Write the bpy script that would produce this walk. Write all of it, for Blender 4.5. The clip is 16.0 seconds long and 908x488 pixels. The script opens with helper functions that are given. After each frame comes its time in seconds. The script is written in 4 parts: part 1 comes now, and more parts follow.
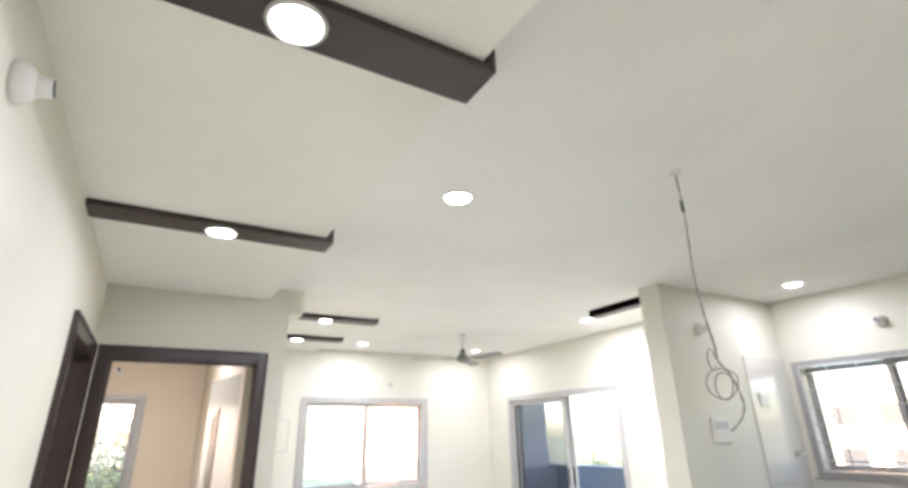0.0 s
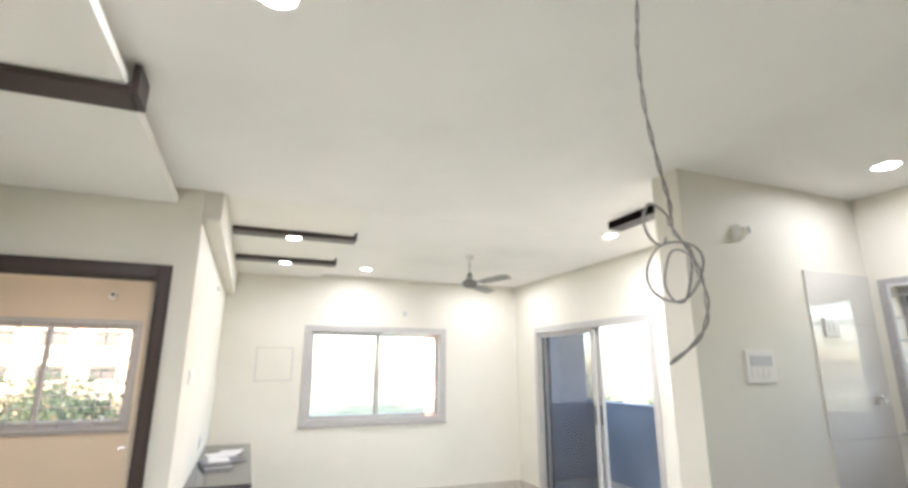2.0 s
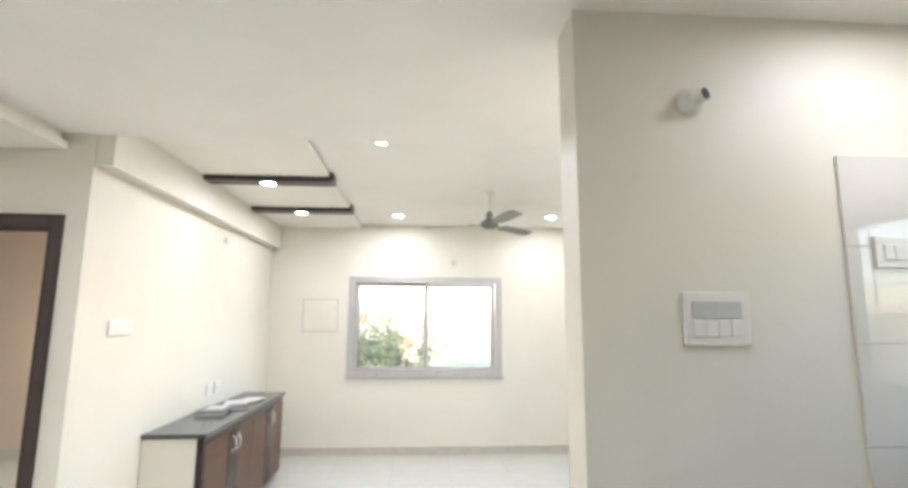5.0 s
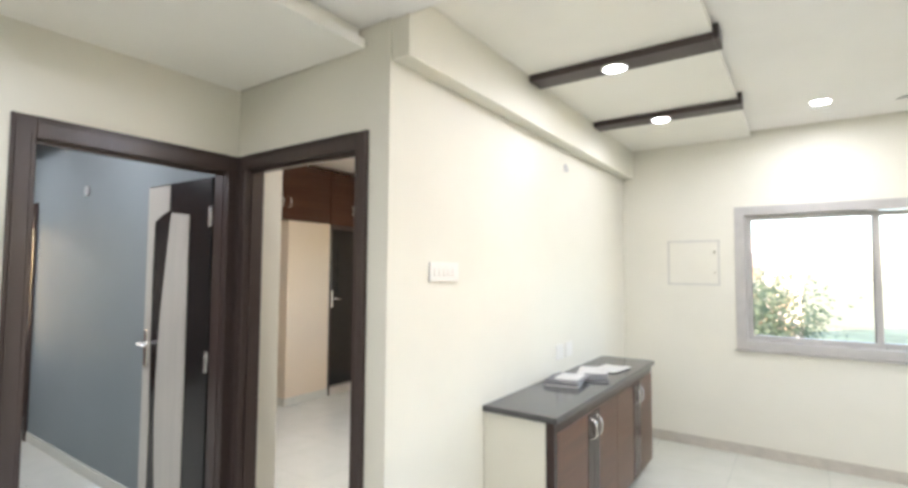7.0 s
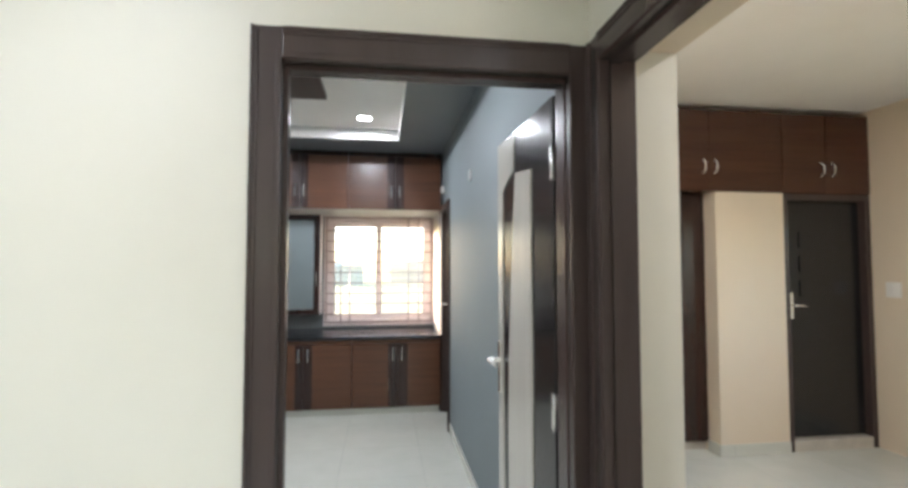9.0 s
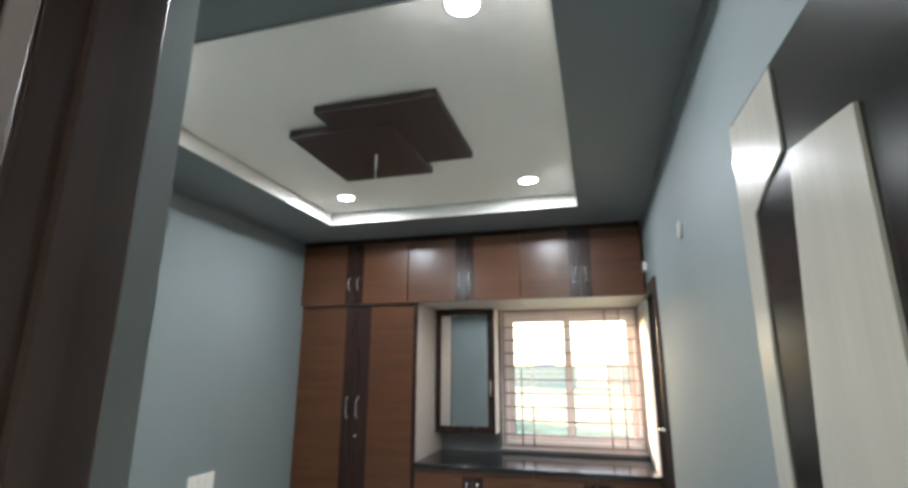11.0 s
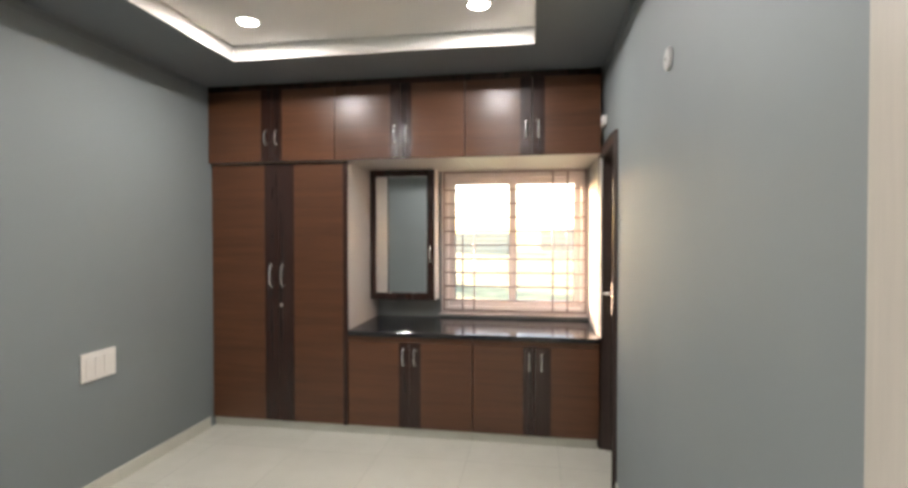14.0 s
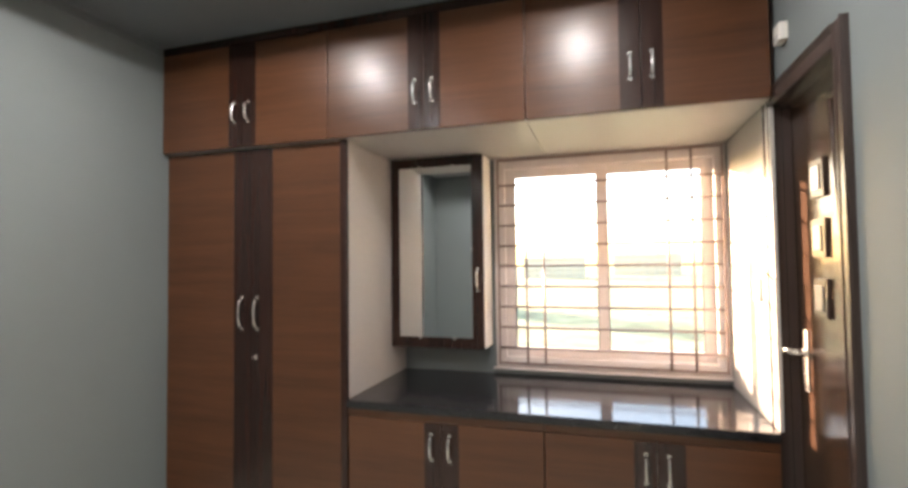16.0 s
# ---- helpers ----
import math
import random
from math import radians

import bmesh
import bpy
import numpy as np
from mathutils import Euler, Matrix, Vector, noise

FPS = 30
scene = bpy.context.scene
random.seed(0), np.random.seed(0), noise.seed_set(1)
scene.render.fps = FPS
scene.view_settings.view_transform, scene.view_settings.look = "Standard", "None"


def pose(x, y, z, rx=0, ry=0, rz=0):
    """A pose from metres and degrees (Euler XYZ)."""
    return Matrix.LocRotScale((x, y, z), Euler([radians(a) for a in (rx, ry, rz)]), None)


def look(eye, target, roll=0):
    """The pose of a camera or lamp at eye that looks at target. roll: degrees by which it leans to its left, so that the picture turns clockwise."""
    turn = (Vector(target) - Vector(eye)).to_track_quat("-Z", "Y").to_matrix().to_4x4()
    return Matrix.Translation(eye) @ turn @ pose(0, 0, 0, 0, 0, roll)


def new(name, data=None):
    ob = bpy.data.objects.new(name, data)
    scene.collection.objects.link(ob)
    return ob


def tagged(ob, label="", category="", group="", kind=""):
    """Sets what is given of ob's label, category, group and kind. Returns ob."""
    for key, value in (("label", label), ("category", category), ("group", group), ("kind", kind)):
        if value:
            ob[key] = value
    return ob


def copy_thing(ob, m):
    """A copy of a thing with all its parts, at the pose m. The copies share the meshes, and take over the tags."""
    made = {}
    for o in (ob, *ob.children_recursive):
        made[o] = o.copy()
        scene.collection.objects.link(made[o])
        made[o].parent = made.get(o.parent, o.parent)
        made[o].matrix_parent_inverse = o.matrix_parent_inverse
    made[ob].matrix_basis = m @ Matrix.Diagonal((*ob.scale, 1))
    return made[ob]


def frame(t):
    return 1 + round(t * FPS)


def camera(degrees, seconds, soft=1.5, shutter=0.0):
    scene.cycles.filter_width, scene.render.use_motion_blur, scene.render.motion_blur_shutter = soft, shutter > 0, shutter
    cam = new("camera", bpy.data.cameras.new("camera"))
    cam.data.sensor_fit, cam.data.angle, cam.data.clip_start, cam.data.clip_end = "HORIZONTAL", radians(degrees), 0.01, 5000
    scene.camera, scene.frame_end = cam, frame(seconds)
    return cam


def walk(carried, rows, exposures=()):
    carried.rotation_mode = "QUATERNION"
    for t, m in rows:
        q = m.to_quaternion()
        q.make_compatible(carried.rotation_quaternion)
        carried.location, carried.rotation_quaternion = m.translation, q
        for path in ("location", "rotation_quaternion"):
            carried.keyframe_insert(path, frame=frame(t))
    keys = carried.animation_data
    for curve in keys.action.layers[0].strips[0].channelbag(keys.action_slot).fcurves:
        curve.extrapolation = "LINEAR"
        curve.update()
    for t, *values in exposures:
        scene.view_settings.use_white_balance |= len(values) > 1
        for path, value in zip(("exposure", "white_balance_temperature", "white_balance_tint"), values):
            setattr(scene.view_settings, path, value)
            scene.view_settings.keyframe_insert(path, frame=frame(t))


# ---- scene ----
cam = camera(84.6, 16.0, soft=3.3)
PATH = [
    (0, (0.148, 0.338, 1.575), (1.091, 1.952, 2.284), -1.2),
    (0.5, (0.304, 0.521, 1.558), (1.259, 2.15, 2.219), -1.2),
    (1, (0.563, 0.688, 1.576), (1.483, 2.355, 2.187), -1.2),
    (1.5, (0.926, 0.719, 1.574), (1.752, 2.456, 2.121), -0.7),
    (2, (1.199, 0.79, 1.557), (1.921, 2.592, 2.036), 0.1),
    (2.5, (1.493, 0.783, 1.569), (2.126, 2.634, 1.987), 1.1),
    (3, (1.841, 0.696, 1.565), (2.414, 2.575, 1.939), 1.6),
    (5.5, (2.742, 1.438, 1.558), (2.637, 3.414, 1.852), -0.2),
    (6, (2.75, 1.807, 1.565), (2.356, 3.745, 1.866), -0.5),
    (6.5, (2.504, 2.106, 1.559), (1.775, 3.953, 1.797), -0.3),
    (7, (2.266, 2.378, 1.502), (1.127, 4.019, 1.61), 0.4),
    (7.5, (2.035, 2.658, 1.469), (0.536, 3.982, 1.457), -0.3),
    (8, (1.731, 2.883, 1.461), (-0.004, 3.878, 1.446), -0.6),
    (8.5, (1.449, 3.140, 1.462), (-0.454, 3.756, 1.473), -0.4),
    (9, (1.165, 3.304, 1.455), (-0.813, 3.584, 1.55), -0.0),
    (9.5, (0.81, 3.367, 1.491), (-1.177, 3.367, 1.714), -0.5),
    (10, (0.542, 3.512, 1.461), (-1.394, 3.237, 1.879), -0.4),
    (12.5, (-0.299, 3.5, 1.568), (-2.132, 2.802, 1.956), 1.1),
    (13, (-0.311, 3.463, 1.522), (-2.223, 2.908, 1.718), 0.4),
    (13.5, (-0.32, 3.447, 1.501), (-2.275, 3.029, 1.549), 0.2),
    (14, (-0.372, 3.435, 1.479), (-2.347, 3.118, 1.447), 0.0),
    (14.5, (-0.622, 3.473, 1.458), (-2.593, 3.138, 1.413), -0.6),
    (15, (-0.921, 3.416, 1.461), (-2.884, 3.03, 1.44), -1.1),
    (15.5, (-1.227, 3.336, 1.479), (-3.177, 2.893, 1.488), -0.7),
    (16, (-1.738, 3.271, 1.431), (-3.65, 2.688, 1.502), -0.7),
]
EXPOSURES = [(0, 3.51, 6200, 20), (3, 3.43, 6370, 20), (7, 3.4, 6320, 18), (8, 3.33, 6270, 17), (9, 3.38, 6180, 14), (9.5, 3.38, 6080, 11), (10, 3.28, 5880, 4), (12.5, 3.38, 7100, 19), (16, 3.47, 7300, 18)]
walk(cam, [(t, look(eye, target, roll)) for t, eye, target, roll in PATH], EXPOSURES)
SKY, HALL_W, BED_W = 0.15, 1.30, 1.68      # sky strength, watts of a downlight

# ---- sky, sun and exposure ----
SUN_TRAVEL = Vector((0.600, 0.800, -0.150)).normalized()
sky_world = bpy.data.worlds.new("sky")
scene.world = sky_world
sky_world.use_nodes = True
wn = sky_world.node_tree.nodes
sky_tex = wn.new("ShaderNodeTexSky")
sky_tex.sky_type = "NISHITA"
sky_tex.sun_disc = False
sky_tex.sun_elevation = math.asin(-SUN_TRAVEL.z)
sky_tex.sun_rotation = math.atan2(-SUN_TRAVEL.x, -SUN_TRAVEL.y)
sky_tex.air_density, sky_tex.dust_density, sky_tex.ozone_density = 0.8, 1.5, 1.0
sky_world.node_tree.links.new(sky_tex.outputs[0], wn["Background"].inputs[0])
wn["Background"].inputs[1].default_value = SKY

sun_data = bpy.data.lights.new("sun", "SUN")
sun_data.energy, sun_data.angle, sun_data.color = 3.2, radians(0.6), (1.0, 0.74, 0.56)
new("sun", sun_data).matrix_world = look((0, 0, 0), SUN_TRAVEL)


def downlight_lamp(x, y, z, watts):
    d = bpy.data.lights.new("downlight_lamp", "AREA")
    d.shape, d.size, d.energy, d.color = "DISK", 0.10, watts, (0.93, 0.97, 1.0)
    new("downlight_lamp", d).matrix_world = pose(x, y, z - 0.022)


# ---- materials ----
def node_material(name):
    m = bpy.data.materials.new(name)
    m.use_nodes = True
    nt = m.node_tree
    return m, nt, nt.nodes["Principled BSDF"]


def link(nt, a, b):
    nt.links.new(a, b)


def coords(nt, scale=(1, 1, 1)):
    mp = nt.nodes.new("ShaderNodeMapping")
    mp.inputs["Scale"].default_value = scale
    geo = nt.nodes.new("ShaderNodeNewGeometry")
    link(nt, geo.outputs["Position"], mp.inputs["Vector"])
    return mp.outputs["Vector"]


def noise_tex(nt, vec, scale, detail=4, rough=0.55):
    n = nt.nodes.new("ShaderNodeTexNoise")
    n.inputs["Scale"].default_value, n.inputs["Detail"].default_value, n.inputs["Roughness"].default_value = scale, detail, rough
    link(nt, vec, n.inputs["Vector"])
    return n.outputs["Fac"]


def ramp(nt, fac, stops):
    r = nt.nodes.new("ShaderNodeValToRGB")
    while len(r.color_ramp.elements) < len(stops):
        r.color_ramp.elements.new(0.5)
    for e, (p, c) in zip(r.color_ramp.elements, stops):
        e.position, e.color = p, (*c, 1)
    link(nt, fac, r.inputs[0])
    return r.outputs[0]


def bump(nt, height, strength, distance, bsdf):
    b = nt.nodes.new("ShaderNodeBump")
    b.inputs["Strength"].default_value, b.inputs["Distance"].default_value = strength, distance
    link(nt, height, b.inputs["Height"])
    link(nt, b.outputs[0], bsdf.inputs["Normal"])


def tint(c, f):
    return tuple(min(1.0, v * f) for v in c)


def paint(name, c, rough=0.55, wear=0.06, grain=140, relief=0.0012):
    """Wall paint: broad blotches, roller grain."""
    m, nt, b = node_material(name)
    v = coords(nt)
    broad, fine = noise_tex(nt, v, 1.3, 5), noise_tex(nt, v, grain, 3)
    col = ramp(nt, broad, [(0.25, tint(c, 1 - wear)), (0.5, c), (0.8, tint(c, 1 + wear * 0.6))])
    link(nt, col, b.inputs["Base Color"])
    b.inputs["Roughness"].default_value = rough
    bump(nt, fine, 0.25, relief, b)
    return m


def laminate(name, c, rough=0.28, along="z", streak=1.0):
    """Wood-grain laminate with the grain along one axis."""
    m, nt, b = node_material(name)
    s = {"x": (0.5, 9, 9), "y": (9, 0.5, 9), "z": (9, 9, 0.5)}[along]
    v = coords(nt, s)
    grain, pores = noise_tex(nt, v, 2.2, 8, 0.62), noise_tex(nt, v, 14, 4, 0.7)
    mixn = nt.nodes.new("ShaderNodeMath")
    mixn.operation = "MULTIPLY_ADD"
    link(nt, pores, mixn.inputs[0])
    mixn.inputs[1].default_value = 0.35
    link(nt, grain, mixn.inputs[2])
    info = nt.nodes.new("ShaderNodeObjectInfo")
    shift = nt.nodes.new("ShaderNodeMath")
    shift.operation = "MULTIPLY_ADD"
    link(nt, info.outputs["Random"], shift.inputs[0])
    shift.inputs[1].default_value = 0.10
    link(nt, mixn.outputs[0], shift.inputs[2])
    col = ramp(nt, shift.outputs[0], [(0.42, tint(c, 1 - 0.35 * streak)), (0.68, c), (0.95, tint(c, 1 + 0.35 * streak))])
    link(nt, col, b.inputs["Base Color"])
    b.inputs["Roughness"].default_value = rough
    bump(nt, pores, 0.12, 0.0008, b)
    return m


def plain(name, c, rough=0.4, metal=0.0, var=0.08, scale=30, relief=0.0005):
    m, nt, b = node_material(name)
    v = coords(nt)
    n = noise_tex(nt, v, scale, 4)
    link(nt, ramp(nt, n, [(0.3, tint(c, 1 - var)), (0.7, tint(c, 1 + var))]), b.inputs["Base Color"])
    b.inputs["Roughness"].default_value, b.inputs["Metallic"].default_value = rough, metal
    bump(nt, n, 0.15, relief, b)
    return m


def floor_tile(name, c, size=0.6):
    """Polished vitrified tiles with hair joints and cloudy body."""
    m, nt, b = node_material(name)
    v = coords(nt)
    br = nt.nodes.new("ShaderNodeTexBrick")
    br.offset = 0.0
    br.inputs["Scale"].default_value = 1.0
    br.inputs["Brick Width"].default_value = br.inputs["Row Height"].default_value = size
    br.inputs["Mortar Size"].default_value, br.inputs["Mortar Smooth"].default_value = 0.0012, 0.3
    br.inputs["Color1"].default_value = (*c, 1)
    br.inputs["Color2"].default_value = (*tint(c, 0.97), 1)
    br.inputs["Mortar"].default_value = (*tint(c, 0.62), 1)
    link(nt, v, br.inputs["Vector"])
    cloud = ramp(nt, noise_tex(nt, v, 5, 6), [(0.3, (0.93, 0.93, 0.92)), (0.7, (1, 1, 1))])
    mul = nt.nodes.new("ShaderNodeMixRGB")
    mul.blend_type, mul.inputs[0].default_value = "MULTIPLY", 1.0
    link(nt, br.outputs["Color"], mul.inputs[1])
    link(nt, cloud, mul.inputs[2])
    link(nt, mul.outputs[0], b.inputs["Base Color"])
    rg = ramp(nt, noise_tex(nt, v, 3.1, 5), [(0.3, (0.05,) * 3), (0.75, (0.14,) * 3)])
    link(nt, rg, b.inputs["Roughness"])
    return m


def granite(name, c):
    m, nt, b = node_material(name)
    v = coords(nt)
    vo = nt.nodes.new("ShaderNodeTexVoronoi")
    vo.inputs["Scale"].default_value = 260
    link(nt, v, vo.inputs["Vector"])
    n = noise_tex(nt, v, 90, 4, 0.7)
    link(nt, ramp(nt, n, [(0.4, tint(c, 0.6)), (0.6, c), (0.78, tint(c, 2.6))]), b.inputs["Base Color"])
    b.inputs["Roughness"].default_value = 0.12
    return m


def emitter(name, c, power):
    m, nt, b = node_material(name)
    b.inputs["Base Color"].default_value = (*c, 1)
    b.inputs["Emission Color"].default_value = (*c, 1)
    b.inputs["Emission Strength"].default_value = power
    return m


def clear_glass(name, tint_c=(1, 1, 1)):
    m = bpy.data.materials.new(name)
    m.use_nodes = True
    nt = m.node_tree
    nt.nodes.clear()
    out, mix = nt.nodes.new("ShaderNodeOutputMaterial"), nt.nodes.new("ShaderNodeMixShader")
    tr, gl, lw = nt.nodes.new("ShaderNodeBsdfTransparent"), nt.nodes.new("ShaderNodeBsdfGlossy"), nt.nodes.new("ShaderNodeLayerWeight")
    tr.inputs[0].default_value = (*tint_c, 1)
    gl.inputs["Roughness"].default_value = 0.02
    lw.inputs["Blend"].default_value = 0.5
    pw, ad = nt.nodes.new("ShaderNodeMath"), nt.nodes.new("ShaderNodeMath")
    pw.operation, ad.operation = "POWER", "MULTIPLY_ADD"
    pw.inputs[1].default_value, ad.inputs[1].default_value, ad.inputs[2].default_value = 4.0, 0.45, 0.03
    link(nt, lw.outputs["Facing"], pw.inputs[0])
    link(nt, pw.outputs[0], ad.inputs[0])
    link(nt, ad.outputs[0], mix.inputs[0])
    link(nt, tr.outputs[0], mix.inputs[1])
    link(nt, gl.outputs[0], mix.inputs[2])
    link(nt, mix.outputs[0], out.inputs[0])
    return m


CREAM = paint("cream_paint", (0.71, 0.683, 0.586))
CEIL = paint("ceiling_paint", (0.84, 0.818, 0.772), 0.7)
PANEL = paint("panel_paint", (0.835, 0.812, 0.740), 0.6)
WHITE = paint("white_paint", (0.82, 0.80, 0.76), 0.6)
BLUEGREY = paint("blue_grey_paint", (0.190, 0.218, 0.222), 0.65)
DARKGREY = paint("dark_grey_paint", (0.165, 0.185, 0.198), 0.5)
PEACH = paint("peach_paint", (0.66, 0.555, 0.415), 0.55)
FLOOR = floor_tile("vitrified_tile", (0.60, 0.60, 0.525))
SKIRT = plain("skirting_tile", (0.50, 0.46, 0.39), 0.2, 0, 0.08, 12)
FRAME_WOOD = laminate("dark_frame_wood", (0.050, 0.034, 0.030), 0.27, "z", 0.45)
STRIP_WOOD = laminate("dark_strip_veneer", (0.042, 0.029, 0.026), 0.4, "x")
BLACK_WOOD = laminate("black_door_veneer", (0.014, 0.013, 0.013), 0.19)
WAVE_WHITE = laminate("pale_wave_veneer", (0.50, 0.47, 0.41), 0.20, "z", 0.25)
TEAK = laminate("brown_laminate", (0.094, 0.037, 0.0170), 0.31, "y", 1.1)
WENGE = laminate("dark_brown_laminate", (0.026, 0.011, 0.008), 0.24, "z")
PLY_WHITE = plain("white_laminate", (0.78, 0.77, 0.74), 0.3, 0, 0.02)
CHROME = plain("brushed_steel", (0.90, 0.88, 0.85), 0.26, 1.0, 0.05, 200)
STEEL_DARK = plain("dark_metal", (0.12, 0.12, 0.12), 0.35, 0.8)
PVC = plain("white_plastic", (0.72, 0.70, 0.65), 0.3, 0, 0.02)
GREYPVC = plain("grey_plastic", (0.50, 0.50, 0.49), 0.35, 0, 0.03)
BLACKPVC = plain("black_plastic", (0.02, 0.02, 0.02), 0.35)
ALU = plain("window_frame_paint", (0.455, 0.437, 0.412), 0.35, 0.1, 0.06, 12)
ALU_DARK = plain("grey_window_granite", (0.35, 0.335, 0.325), 0.3, 0.0, 0.15, 60)
RUBBER = plain("black_seal", (0.03, 0.03, 0.035), 0.6)
BLACKSTONE = granite("black_granite", (0.022, 0.022, 0.024))
GREYSTONE = granite("grey_granite_top", (0.085, 0.083, 0.082))
MIRROR = plain("mirror_silver", (0.88, 0.9, 0.9), 0.015, 1.0, 0.005, 3, 0.0)
GLASS = clear_glass("window_glass")
GLASS_TINT = clear_glass("tinted_glass", (0.75, 0.76, 0.78))
WALL_TILE = plain("white_wall_tile", (0.67, 0.65, 0.595), 0.035, 0, 0.02, 4, 0.0)
WALL_TILE.node_tree.nodes["Principled BSDF"].inputs["Specular IOR Level"].default_value = 1.0
LED = emitter("led_face", (0.90, 0.95, 1.0), 7.0)
PAPER = plain("white_paper", (0.62, 0.61, 0.58), 0.7, 0, 0.05)
FILE = plain("grey_file_card", (0.19, 0.19, 0.20), 0.5)
BOOK = plain("grey_book_cover", (0.10, 0.10, 0.11), 0.5)
FAN = plain("brown_fan_enamel", (0.17, 0.17, 0.15), 0.3, 0.3)
WIRE = plain("grey_cable_sheath", (0.20, 0.185, 0.165), 0.5)
BALC = paint("balcony_blue_paint", (0.22, 0.26, 0.34), 0.7, 0.1, 60, 0.0001)
PIER = paint("balcony_pier_paint", (0.50, 0.52, 0.57), 0.7, 0.1)
PLY_GREY = plain("pale_grey_laminate", (0.43, 0.415, 0.40), 0.35, 0, 0.03)
LOFT_DARK = laminate("dark_loft_laminate", (0.058, 0.021, 0.012), 0.22, "y", 0.8)
LEAF = plain("tree_leaves", (0.062, 0.100, 0.072), 0.6, 0, 0.25, 3)
leaf_nt = LEAF.node_tree
leaf_mix, leaf_thin = leaf_nt.nodes.new("ShaderNodeMixShader"), leaf_nt.nodes.new("ShaderNodeBsdfTranslucent")
leaf_thin.inputs["Color"].default_value = (0.11, 0.17, 0.10, 1)
leaf_mix.inputs[0].default_value = 0.45
link(leaf_nt, leaf_nt.nodes["Principled BSDF"].outputs[0], leaf_mix.inputs[1])
link(leaf_nt, leaf_thin.outputs[0], leaf_mix.inputs[2])
link(leaf_nt, leaf_mix.outputs[0], leaf_nt.nodes["Material Output"].inputs[0])
BARK = plain("tree_bark", (0.12, 0.085, 0.055), 0.9, 0, 0.3, 12, 0.01)
# field green, paled so that the colour carries the haze
GRASS = plain("hazed_ground", (0.33, 0.345, 0.19), 0.95, 0, 0.4, 0.15, 0.0)
BUILD_A = paint("building_cream", (0.62, 0.52, 0.38), 0.8, 0.12)
BUILD_B = paint("building_white", (0.70, 0.68, 0.64), 0.8, 0.12)
BUILD_C = paint("building_pink", (0.55, 0.33, 0.26), 0.8, 0.12)
# far window panes with distance haze mixed into their colour
HAZEPANE = plain("far_hazed_pane", (0.52, 0.44, 0.33), 0.8)
DARKPANE = plain("far_window_pane", (0.06, 0.07, 0.08), 0.15)


# ---- mesh helpers ----
ORIGIN = {}


def box_bm(a, b, bevel=0.0, bm=None):
    """An upright box from corner a to corner b, added to bm."""
    own = bmesh.new() if bm is None else bm
    vs = [own.verts.new((x, y, z)) for x in (min(a[0], b[0]), max(a[0], b[0])) for y in (min(a[1], b[1]), max(a[1], b[1])) for z in (min(a[2], b[2]), max(a[2], b[2]))]
    fs = [own.faces.new([vs[i] for i in f]) for f in ((0, 1, 3, 2), (4, 6, 7, 5), (0, 4, 5, 1), (2, 3, 7, 6), (0, 2, 6, 4), (1, 5, 7, 3))]
    if bevel:
        es = list({e for f in fs for e in f.edges})
        bmesh.ops.bevel(own, geom=es, offset=bevel, segments=2, affect="EDGES", profile=0.6)
    return own


def boxes_bm(*pairs, bevel=0.0):
    bm = bmesh.new()
    for a, b in pairs:
        box_bm(a, b, bevel, bm)
    return bm


def tube_bm(points, r, sides=8, bm=None, caps=True):
    """A round tube along points; r is one radius or one for each point."""
    bm = bmesh.new() if bm is None else bm
    pts = [Vector(p) for p in points]
    rs = r if isinstance(r, (list, tuple)) else [r] * len(pts)
    rings, side = [], None
    for i, p in enumerate(pts):
        d = (pts[min(i + 1, len(pts) - 1)] - pts[max(i - 1, 0)]).normalized()
        if side is None:
            side = d.orthogonal().normalized()
        side = (side - d * side.dot(d)).normalized()
        up = d.cross(side)
        rings.append([bm.verts.new(p + rs[i] * (math.cos(k * math.tau / sides) * side + math.sin(k * math.tau / sides) * up)) for k in range(sides)])
    for a, b in zip(rings, rings[1:]):
        for k in range(sides):
            bm.faces.new((a[k], a[(k + 1) % sides], b[(k + 1) % sides], b[k])).smooth = True
    if caps:
        bm.faces.new(rings[0][::-1])
        bm.faces.new(rings[-1])
    return bm


def lathe_bm(profile, centre=(0, 0, 0), axis="z", sides=20, bm=None):
    """A turned shape: profile of (radius, height)."""
    bm = bmesh.new() if bm is None else bm
    c, rings = Vector(centre), []
    for r, h in profile:
        ring = []
        for k in range(sides):
            u, w = r * math.cos(k * math.tau / sides), r * math.sin(k * math.tau / sides)
            ring.append(bm.verts.new(c + Vector({"z": (u, w, h), "y": (u, h, w), "x": (h, u, w)}[axis])))
        rings.append(ring)
    for a, b in zip(rings, rings[1:]):
        for k in range(sides):
            bm.faces.new((a[k], a[(k + 1) % sides], b[(k + 1) % sides], b[k])).smooth = True
    bm.faces.new(rings[0])
    bm.faces.new(rings[-1])
    return bm


